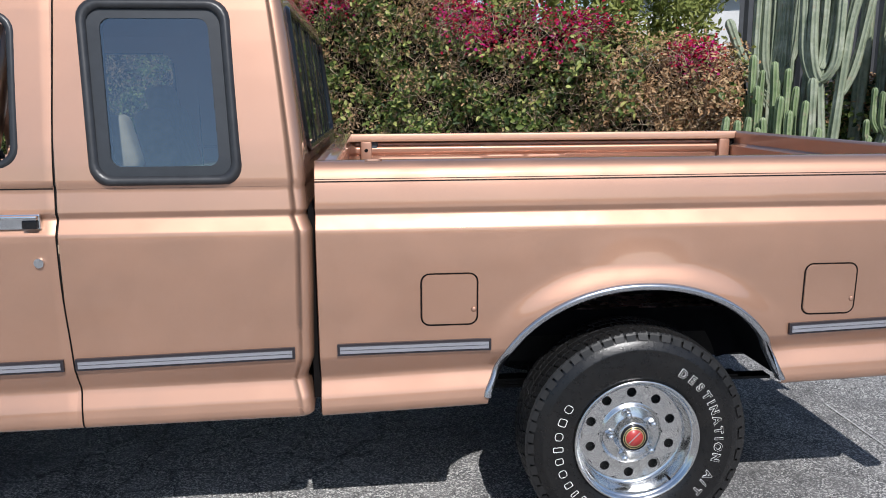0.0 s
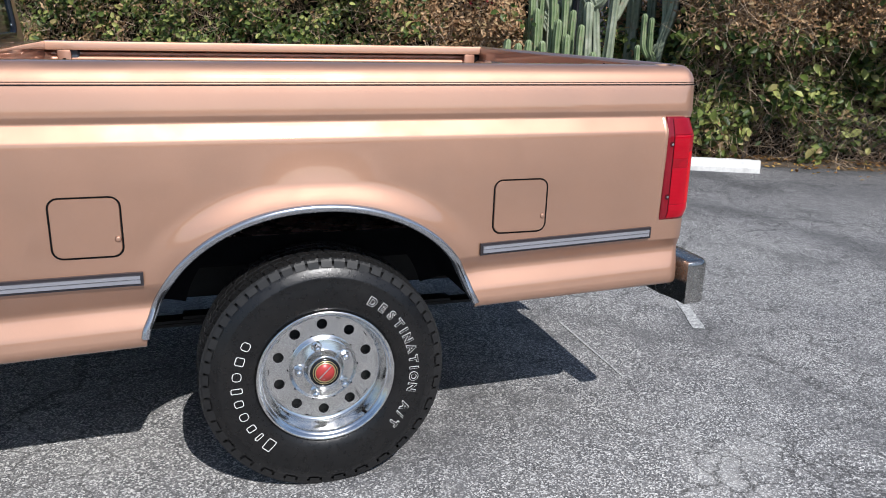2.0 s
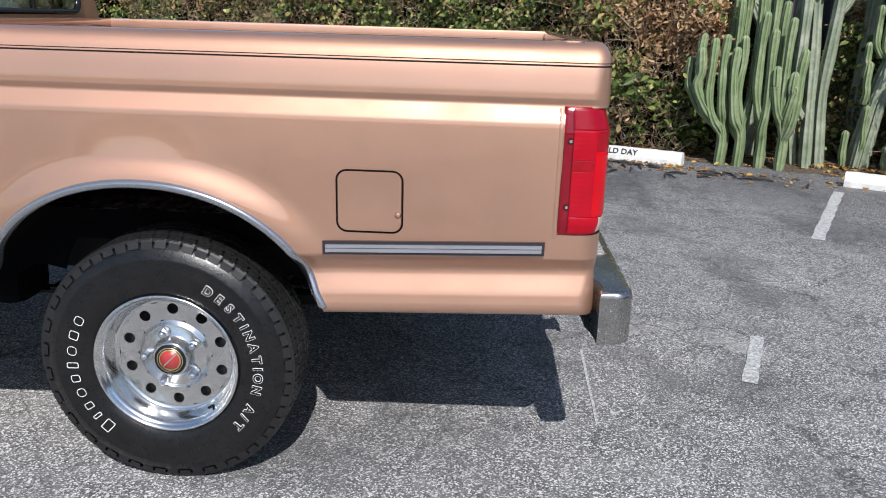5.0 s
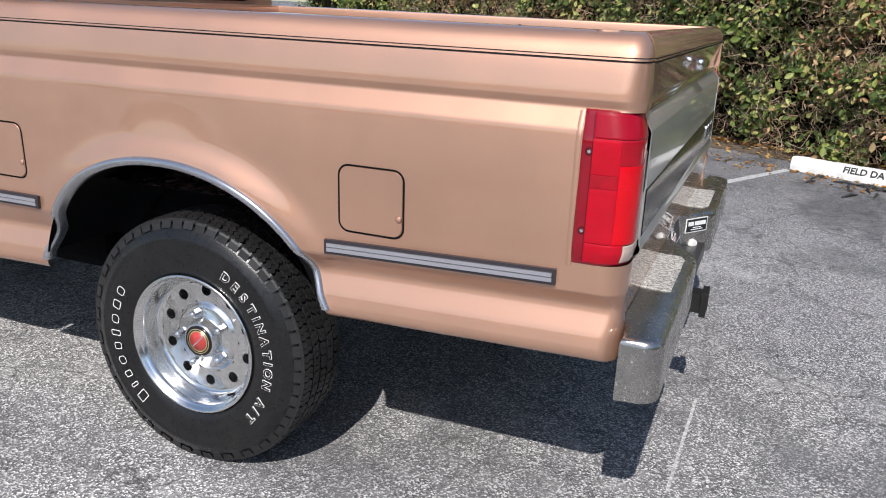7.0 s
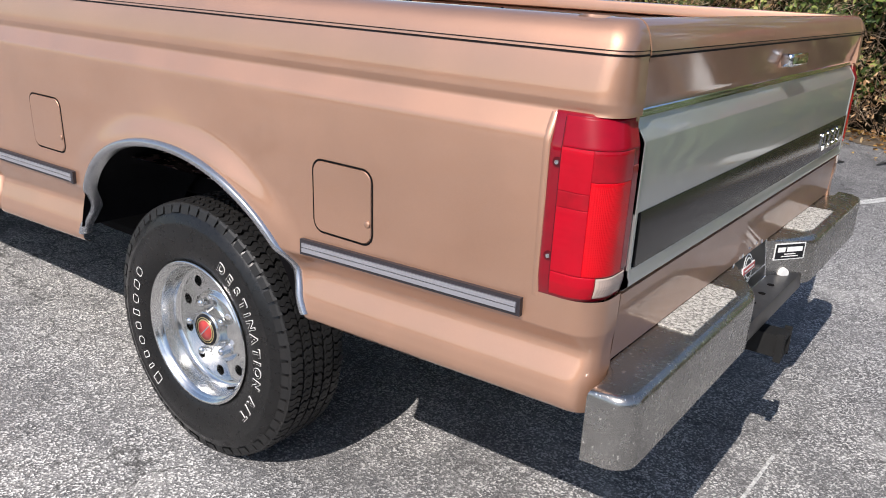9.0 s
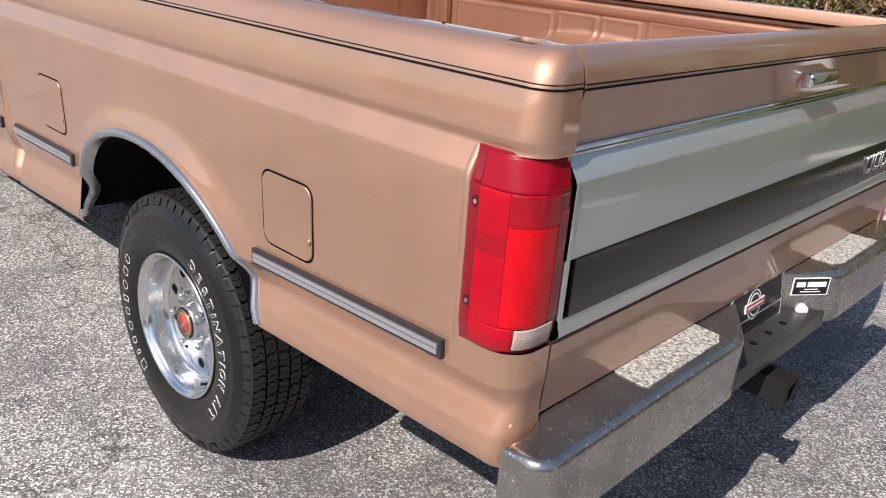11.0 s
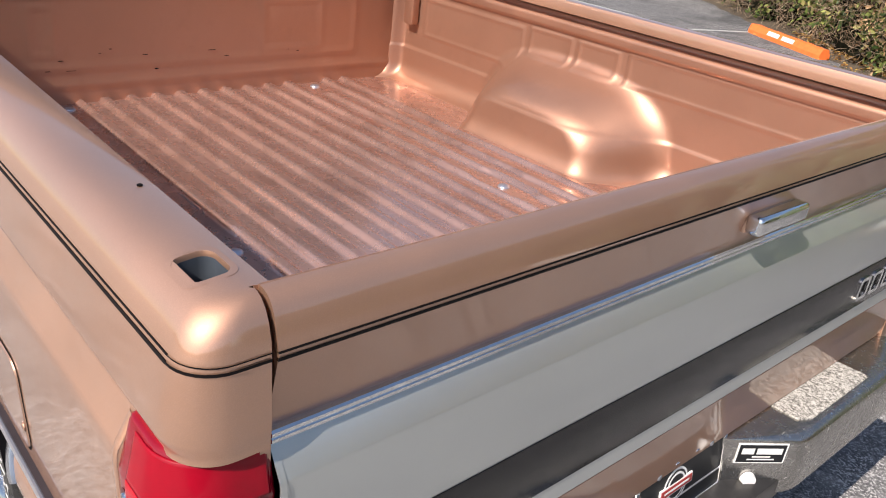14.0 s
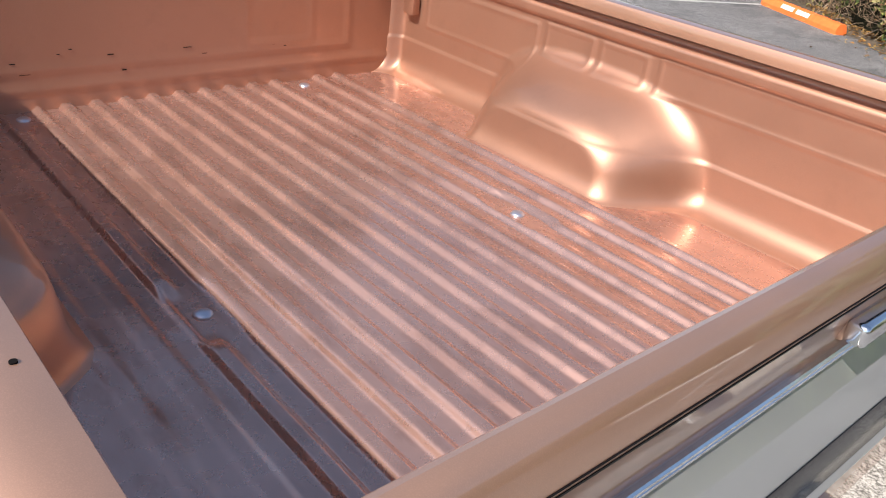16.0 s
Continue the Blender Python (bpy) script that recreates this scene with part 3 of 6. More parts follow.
for mir in (False, True):
    moulding(-0.955, -0.482, 0.732, 0.7365, mir, TRUCK)
    moulding(0.480, 1.067, 0.755, 0.7755, mir, TRUCK)


def fuel_door(cx, cz, w, h):
    ring = [(cx + a, cz + b) for a, b in rounded(w + 0.010, h + 0.010, 0.029)]
    ring2 = [(cx + a, cz + b) for a, b in rounded(w, h, 0.024)]
    seam = [(x, side_y(x, z) - 0.0008, z) for x, z in ring]
    n = len(ring)
    o = put("fuel_door", [(x, side_y(x, z) - 0.0008, z) for x, z in ring2] + [(x, side_y(x, z) - 0.0032, z) for x, z in [(cx + (x - cx) * 0.985, cz + (z - cz) * 0.985) for x, z in ring2]],
            [(i, (i + 1) % n, n + (i + 1) % n, n + i) for i in range(n)] + [tuple(range(n, 2 * n))], PAINT, TRUCK, "square copper tan fuel filler door", smooth=False)
    put("seam", seam, [tuple(range(n))], GAP, o, smooth=False)
    bm = bmesh.new()
    add_cyl(bm, (cx + w / 2 - 0.009, side_y(cx, cz) - 0.002, cz - h * 0.21), (cx + w / 2 - 0.009, side_y(cx, cz) - 0.0045, cz - h * 0.21), 0.009, 0.005, 12)
    part("finger_notch", bm, PAINT, o, smooth=True)


fuel_door(-0.611, 0.882, 0.168, 0.157)
fuel_door(0.605, 0.884, 0.168, 0.160)


def arch_trim(mirror):
    """Bright wheel-opening moulding."""
    a0, a1 = 10.5, 180 - 7.5
    verts, n = [], 80
    for i in range(n + 1):
        for dr, dy in ((-0.007, 0.024), (-0.007, -0.004), (-0.003, -0.009), (0.004, -0.011), (0.010, -0.010), (0.0150, -0.006), (0.0165, 0.006)):
            x, z = arch_edge(a0 + (a1 - a0) * i / n, dr)
            wide = (0.012 if x > 0 else 0.010) * smooth01(0.645, 0.575, z) ** 2
            x += math.copysign(wide, x)
            y = skin_in(max(z - low_shift(x, z), 0.56)) - flare(x, z)
            verts.append(flip((x, y + dy, z), mirror))
    put("wheel_arch_trim", verts, grid_faces(n + 1, 7), ARCHMETAL, TRUCK, "bright metal wheel opening trim")


def wheelhouse(x, z):
    """How far the wheel box stands in from the wall."""
    q = (abs(x / (0.42 if x < 0 else 0.47)) ** 3.0 + (max(0, z - 0.78) / 0.335) ** 3.0) ** (1 / 3.0)
    t, r = min(1.0, max(0.0, (q - 0.53) / 0.50)), 0.34
    fall = t * t / (2 * r * (1 - r)) if t < r else (t - r / 2) / (1 - r) if t < 1 - r else 1 - (1 - t) ** 2 / (2 * r * (1 - r))
    return (0.228 - 0.05 * (z - FLOOR)) * (1 - fall)


def wheel_well(mirror):
    verts, n = [], 40
    for i in range(n + 1):
        for y, r in ((-0.004, 0.001), (0.05, 0.004), (0.26, 0.0), (0.275, -0.03), (0.275, -0.09)):
            x, z = arch_edge(12 + 157 * i / n, r)
            if y > 0.2 and z > 0.79:
                y = min(y, 0.080 + 0.85 * wheelhouse(x, z))
            verts.append(flip((x, y - (flare(x, z) * 0.8 if y < 0 else 0), z), mirror))
    put("wheel_well", verts, grid_faces(n + 1, 5), UNDER, TRUCK, "black wheel well liner")


for mir in (False, True):
    arch_trim(mir)
    wheel_well(mir)


def stake_pocket(mirror, cx):
    top = lambda y: interp([(0.0435, 1.292), (0.060, 1.2995), (0.078, 1.3025), (0.100, 1.303), (0.120, 1.303)], y)
    outer, inner = rounded(0.067, 0.056, 0.016, 4), rounded(0.052, 0.043, 0.013, 4)
    cy = 0.0765
    k = len(outer)

    def tube_of(name, loops, mat, parent, label="", floor=False):
        verts = [flip(p, mirror) for loop in loops for p in loop]
        faces = [(a * k + i, a * k + (i + 1) % k, (a + 1) * k + (i + 1) % k, (a + 1) * k + i) for a in range(len(loops) - 1) for i in range(k)]
        if floor:
            faces.append(tuple(range((len(loops) - 1) * k, len(loops) * k)))
        o = put(name, verts, faces, mat, parent, label)
        o.data.set_sharp_from_angle(angle=radians(25))
        return o

    rim = [[(cx + x, cy + y, top(cy + y) + 0.0004) for x, y in outer], [(cx + x * 1.03, cy + y * 1.03, top(cy + y) + 0.0002) for x, y in inner], [(cx + x, cy + y, top(cy + y) - 0.003) for x, y in inner], [(cx + x, cy + y, top(cy + y) - 0.006) for x, y in inner]]
    pocket = tube_of("stake_pocket", rim, PAINT, TRUCK, "rounded stake pocket hole in the bed rail")
    tube_of("pocket_well", [rim[-1], [(cx + x, cy + y, RAIL - 0.10) for x, y in inner]], POCKET, pocket, floor=True)


for mir in (False, True):
    stake_pocket(mir, 1.1140)
    stake_pocket(mir, -0.8338)
bm = bmesh.new()
add_cyl(bm, (0.911, 0.100, RAIL - 0.001), (0.911, 0.100, RAIL + 0.0015), 0.0033, segs=14)
part("rail_bolt_hole", bm, GAP, TRUCK)


# ---- load bed ----
def emboss(u, v, rects, depth=0.006, edge=0.012):
    """Raised rounded panels of the pressed walls: u along, v up."""
    best = 0.0
    for u0, u1, v0, v1 in rects:
        d = min(u - u0, u1 - u, v - v0, v1 - v)
        best = max(best, smooth01(-edge, 0.0, d) - smooth01(edge * 0.5, edge * 1.5, d) * 0.75)
    return best * depth


WALL_RECTS = [(-0.80, -0.25, 1.02, 1.165), (-0.21, -0.02, 1.085, 1.175), (0.015, 0.185, 1.085, 1.175), (0.23, 1.05, 1.085, 1.185)]


def bed_wall(mirror):
    zs = [FLOOR - 0.01 + 0.0066 * k for k in range(69)]
    xs = [-0.965 + 0.0083 * i for i in range(253)]
    verts = []
    for x in xs:
        for z in zs:
            fillet = 0.075 * (1 - math.sqrt(max(0.0, 1 - (1 - min(1, max(0, (z - FLOOR) / 0.075))) ** 2)))
            w = wheelhouse(x, z)
            y = 0.088 + w + fillet * (1 - 0.35 * smooth01(0, 0.2, w))
            y += emboss(x, z, WALL_RECTS, 0.0040, 0.007)
            y -= 0.0055 * smooth01(0.946, 0.957, z)
            y += 0.016 * smooth01(1.19, 1.20, z) * (1 - smooth01(1.225, 1.24, z))
            end = max(smooth01(0.055, 0.0, x + 0.965), 0)
            y += 0.05 * end * end
            verts.append(flip((x, y, z), mirror))
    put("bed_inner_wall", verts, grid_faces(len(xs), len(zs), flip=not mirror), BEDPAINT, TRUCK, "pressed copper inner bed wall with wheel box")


bed_wall(False)
bed_wall(True)

BOLTS = [(0.253, 0.556), (0.230, 1.452), (-0.900, 0.566), (-0.900, 1.500)]


def bed_floor():
    xs = [-0.968 + 0.02 * i for i in range(106)] + [1.135]
    ys = [0.09 + 0.0030 * k for k in range(626)]
    ys = [y for y in ys if y < 1.952]
    verts = []
    rnd = random.Random(5)
    dents = [(rnd.uniform(-0.9, 1.0), rnd.uniform(0.3, 1.8), rnd.uniform(0.02, 0.05), rnd.uniform(-0.003, 0.002)) for _ in range(40)]
    for x in xs:
        for y in ys:
            ph = ((y - 0.316) / 0.0885) % 1.0
            h = 0.0145 * smooth01(0.07, 0.28, ph) * (1 - smooth01(0.48, 0.75, ph)) if 0.316 < y < 1.72 else 0.0
            h *= 0.28 + 0.72 * smooth01(0.43, 0.51, y)
            for bx, by in BOLTS:
                d = max(abs(x - bx) - 0.09, 0) + max(abs(y - by) - 0.03, 0)
                h *= smooth01(0.0, 0.03, d)
            h *= 1 - smooth01(1.06, 1.09, x)
            for dx, dy, r, k in dents:
                q = ((x - dx) ** 2 + (y - dy) ** 2) / (r * r)
                if q < 4:
                    h += k * math.exp(-q)
            verts.append((x, y, FLOOR + h))
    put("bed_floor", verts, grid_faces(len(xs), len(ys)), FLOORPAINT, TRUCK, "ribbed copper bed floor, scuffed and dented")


bed_floor()
for bx, by in BOLTS:
    bm = bmesh.new()
    bmesh.ops.create_uvsphere(bm, u_segments=16, v_segments=8, radius=0.020, matrix=Matrix.Translation((bx, by, FLOOR + 0.001)) @ Matrix.Diagonal((1, 1, 0.42, 1)))
    part("floor_bolt", bm, SILVERV, TRUCK, "domed silver carriage bolt", smooth=True)

FRONT_RECTS = [(0.30, 1.72, 0.93, 1.165), (0.48, 0.56, 0.97, 1.13), (1.30, 1.56, 0.955, 1.14)]


def bed_front():
    ys = [0.10 + 0.0125 * k for k in range(148)]
    zs = [FLOOR - 0.01 + 0.0115 * k for k in range(42)]
    verts = []
    for y in ys:
        for z in zs:
            x = -0.962 + emboss(y, z, FRONT_RECTS, 0.003)
            x += 0.005 * math.exp(-((z - 0.875) / 0.008) ** 2)
            x += 0.010 * smooth01(1.20, 1.215, z)
            verts.append((x, y, z))
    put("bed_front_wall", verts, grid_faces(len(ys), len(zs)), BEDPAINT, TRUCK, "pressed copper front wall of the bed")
    bm = bmesh.new()
    add_box(bm, (-1.006, 0.10, 1.262), (-0.945, 2 * CENTRE - 0.10, RAIL), 0.006)
    part("front_rail", bm, PAINT, TRUCK, smooth=True, sharp=40)
    rnd = random.Random(8)
    for k in range(11):
        y, z = rnd.uniform(0.5, 1.5), rnd.uniform(0.90, 0.99)
        bm = bmesh.new()
        add_box(bm, (-0.964, y, z), (-0.9590, y + rnd.uniform(0.006, 0.03), z + rnd.uniform(0.001, 0.0025)))
        part("scratch", bm, STRIPE, TRUCK)
    # posts at the inner corners of the bed
    for y in (0.088, 2 * CENTRE - 0.088):
        s = 1 if y < 1 else -1
        for x0, x1 in ((1.075, 1.135), (-0.90, -0.84)):
            bm = bmesh.new()
            add_box(bm, (x0, min(y, y + s * 0.035), 1.05 if x0 < 0 else FLOOR), (x1, max(y, y + s * 0.035), 1.262), 0.01)
            part("bed_corner_post", bm, BEDPAINT, TRUCK, smooth=True, sharp=50)
    for y in (0.1235, 2 * CENTRE - 0.1235):
        bm = bmesh.new()
        add_cyl(bm, (-0.870, y - 0.002, 1.215), (-0.870, y + 0.002, 1.215), 0.010, segs=14)
        part("tie_down_hole", bm, GAP, TRUCK)


bed_front()

# ---- tailgate ----
GATE_Y0, GATE_Y1 = 0.1045, 2 * CENTRE - 0.1045


def strip_y(name, prof, mat, parent, y0=GATE_Y0, y1=GATE_Y1, label="", smooth=True, n=2):
    """A pressed panel running across the tail, from (x, z) points."""
    ys = [y0 + (y1 - y0) * i / (n - 1) for i in range(n)]
    verts = [(x, y, z) for y in ys for x, z in prof]
    k = len(prof)
    faces = grid_faces(n, k, flip=True) + [tuple(range(k)), tuple(range((n - 1) * k, n * k))[::-1]]
    o = put(name, verts, faces, mat, parent, label, smooth)
    o.data.set_sharp_from_angle(angle=radians(35))
    return o


gate = strip_y("tailgate", [(1.135, 0.80), (1.135, 1.22), (1.160, 1.235), (1.158, 1.292), (1.160, 1.2975), (1.164, 1.3015), (1.170, 1.3035), (1.177, 1.3030), (1.1835, 1.3005), (1.189, 1.2965), (1.194, 1.2905),
                           (1.198, 1.282), (1.2015, 1.271), (1.2045, 1.259), (1.2065, 1.2465), (1.2060, 1.2440), (1.1895, 1.166), (1.189, 1.158), (1.188, 1.154), (1.190, 0.814), (1.2085, 0.810), (1.2030, 0.690), (1.2010, 0.672),
                           (1.197, 0.668), (1.145, 0.668)], PAINT, TRUCK, label="copper tan tailgate with silver and black panels")
gate.data.set_sharp_from_angle(angle=radians(18))
strip_y("pinstripe", [(1.203, 1.2508), (1.2070, 1.2508), (1.2073, 1.2490), (1.203, 1.2490)], STRIPE, gate, smooth=False)
strip_y("pinstripe", [(1.203, 1.2440), (1.2070, 1.2440), (1.2062, 1.2400), (1.203, 1.2400)], STRIPE, gate, smooth=False)
PY0, PY1 = 0.1048, 2 * CENTRE - 0.1048
strip_y("silver_panel", [(1.180, 1.139), (1.1875, 1.139), (1.2130, 1.099), (1.2145, 1.095), (1.2140, 0.966), (1.194, 0.966)], SATIN, gate, PY0, PY1, "satin silver tailgate panel with bright edge", smooth=False)
for z0, d in ((1.1470, 0.0045), (1.1395, 0.0040)):
    strip_y("bright_rim", [(1.184, z0 + d), (1.1945, z0 + d), (1.1972, z0 + d * 0.5), (1.1972, z0 - d * 0.5), (1.1945, z0 - d), (1.184, z0 - d)], CHROME, gate, PY0, PY1, "bright rim above the silver panel")
strip_y("black_band", [(1.194, 0.9655), (1.2155, 0.9655), (1.2165, 0.963), (1.2165, 0.861), (1.2155, 0.8585), (1.194, 0.8585)], PLASTIC, gate, PY0 + 0.025, PY1 - 0.025, "black tailgate band")
strip_y("silver_lower_panel", [(1.194, 0.858), (1.2145, 0.858), (1.215, 0.846), (1.2190, 0.838), (1.2185, 0.828), (1.209, 0.818), (1.194, 0.818)], SATIN, gate, PY0, PY1)
for y in (PY0, PY1 - 0.010):
    strip_y("panel_edge_trim", [(1.178, 1.1395), (1.1880, 1.1395), (1.2140, 1.0995), (1.2160, 1.0940), (1.2165, 0.850), (1.2195, 0.838), (1.2190, 0.828), (1.2095, 0.8175), (1.178, 0.8175)], SATIN, gate, y, y + 0.008)
bm = bmesh.new()
add_box(bm, (1.18, 0.972, 1.176), (1.2015, 1.128, 1.217), 0.008)
part("handle_recess", bm, PAINT, gate, "shallow handle recess")
bm = bmesh.new()
add_box(bm, (1.198, 0.968, 1.181), (1.228, 1.132, 1.214), 0.009, segs=3)
part("tailgate_handle", bm, CHROME, gate, "chrome tailgate handle", smooth=True, sharp=60)
for k in range(4):
    # the maker's lettering is kept as plain raised blocks
    y = 1.600 + k * 0.068
    o, i = rounded(0.054, 0.058, 0.012), rounded(0.036, 0.040, 0.008)
    m = len(o)
    verts = [(1.2160, y + a, 0.912 + b) for a, b in o] + [(1.2210, y + a, 0.912 + b) for a, b in o] + [(1.2210, y + a, 0.912 + b) for a, b in i]
    faces = [(q, (q + 1) % m, m + (q + 1) % m, m + q) for q in range(m)] + [(m + q, m + (q + 1) % m, 2 * m + (q + 1) % m, 2 * m + q) for q in range(m)]
    put("raised_block", verts, faces, CHROME, gate, "raised chrome block", smooth=False)
gate.location.x = 0.006
for y in (0.1022, 2 * CENTRE - 0.1022):
    bm = bmesh.new()
    add_box(bm, (1.13, y - 0.0025, 0.70), (1.187, y + 0.0025, 1.262))
    part("tailgate_gap", bm, GAP, gate)


# ---- tail lamps ----
def lamp_point(s, z, proud):
    """s: 0 at the front edge on the side, 1 at the tailgate."""
    o = -0.0095 - proud + 0.015 * min(1.0, max(0.0, (z - 1.086) / 0.058)) + 0.006 * smooth01(0.85, 0.815, z)
    end, r = TAIL_X - 0.008 - o, CORNER_R
    l1, l2, l3 = end - r - 1.0964, r * math.pi / 2, 0.1036 - o - r
    d = s * (l1 + l2 + l3)
    if d < l1:
        return (1.0964 + d, o, z)
    if d < l1 + l2:
        a = (d - l1) / r
        return (end - r + r * math.sin(a), o + r - r * math.cos(a), z)
    return (end, o + r + d - l1 - l2, z)


def lamp_patch(name, s0, s1, z0, z1, proud, mat, parent, mirror, label="", ns=18, nz=14, back=0.012):
    us = [0.0, 0.0] + [0.02 + 0.96 * i / (ns - 1) for i in range(ns)] + [1.0, 1.0]
    ws = [0.0, 0.0] + [0.012 + 0.976 * j / (nz - 1) for j in range(nz)] + [1.0, 1.0]
    drop = lambda k, n: back if k in (0, n - 1) else (min(0.003, back * 0.5) if k in (1, n - 2) else 0.0)
    verts = [flip(lamp_point(s0 + (s1 - s0) * u, z0 + (z1 - z0) * v, proud - max(drop(i, len(us)), drop(j, len(ws)))), mirror)
             for i, u in enumerate(us) for j, v in enumerate(ws)]
    return put(name, verts, grid_faces(len(us), len(ws), flip=mirror), mat, parent, label)


def tail_lamp(mirror):
    lamp = lamp_patch("tail_lamp", 0.0, 1.0, 0.8130, 1.1465, 0.000, REDDARK, TRUCK, mirror, "tall red wrap-round tail lamp with clear reverse lens", 30, 24, back=0.008)
    lamp_patch("lens_top", 0.122, 0.968, 1.090, 1.141, 0.0022, REDTOP, lamp, mirror, "frosted top of the red lens", back=0.0012)
    lamp_patch("upper_lens", 0.405, 0.856, 1.036, 1.0895, 0.0024, REDMID, lamp, mirror, "upper red lens, painted darker above the glow", back=0.0004)
    lamp_patch("red_lens", 0.405, 0.856, 0.8655, 1.0355, 0.0024, RED, lamp, mirror, "red ribbed lens with its inner glow put into the colour", 24, 20, back=0.0010)
    # the middle patch paints an internal reflection as a darker band
    for z0, z1, mat in ((1.014, 1.0895, REDSMOOTH), (0.985, 1.0135, REDMID), (0.8655, 0.9845, REDSMOOTH)):
        lamp_patch("front_lens", 0.122, 0.4045, z0, z1, 0.0024, mat, lamp, mirror, back=0.0004)
    lamp_patch("side_lens", 0.860, 0.972, 0.868, 1.06, 0.0020, REDDARK, lamp, mirror, back=0.0015)
    lamp_patch("lower_red_lens", 0.122, 0.53, 0.821, 0.8648, 0.0024, REDSMOOTH, lamp, mirror, back=0.0012)
    lamp_patch("reverse_lens", 0.535, 0.940, 0.824, 0.8630, 0.0030, CLEAR, lamp, mirror, "clear reverse lamp lens", back=0.0020)
    lamp_patch("border_line", 0.112, 0.120, 0.822, 1.138, 0.0008, REDLINE, lamp, mirror, back=0.001)
    for z in (1.061, 0.891):
        x, y, _ = lamp_point(0.09, z, 0)
        bm = bmesh.new()
        add_cyl(bm, flip((x, y + 0.002, z), mirror), flip((x, y - 0.0012, z), mirror), 0.0098, 0.0092, 16)
        part("screw_cup", bm, REDLINE, lamp)
    for z in (1.061, 0.891):
        bm = bmesh.new()
        x, y, _ = lamp_point(0.09, z, 0)
        add_cyl(bm, flip((x, y + 0.001, z), mirror), flip((x, y - 0.0035, z), mirror), 0.0052, 0.0040, 12)
        part("lamp_screw", bm, CHROME, lamp, "small chrome screw", smooth=True, sharp=40)
    bm = bmesh.new()
    add_box(bm, flip((1.1885, 0.0900, 0.817), mirror), flip((1.2065, 0.1018, 1.141), mirror))
    part("lamp_side_post", bm, PAINT, TRUCK)
    # rolled edge of the bed side along the lamp
    lip = ((1.0830, -0.0004), (1.0865, 0.0012), (1.0905, 0.0019), (1.0945, 0.0014), (1.0972, -0.0004), (1.0985, -0.0050))
    levels = [0.806 + 0.0105 * k for k in range(33)]
    put("lamp_opening_lip", [flip((x, side_y(x, z) - p, z), mirror) for x, p in lip for z in levels], grid_faces(len(lip), len(levels), flip=not mirror), PAINT, TRUCK)
    bm = bmesh.new()
    add_box(bm, flip((1.105, 0.036, 0.82), mirror), flip((1.165, 0.098, 1.138), mirror))
    part("lamp_housing", bm, GAP, lamp)


tail_lamp(False)
tail_lamp(True)


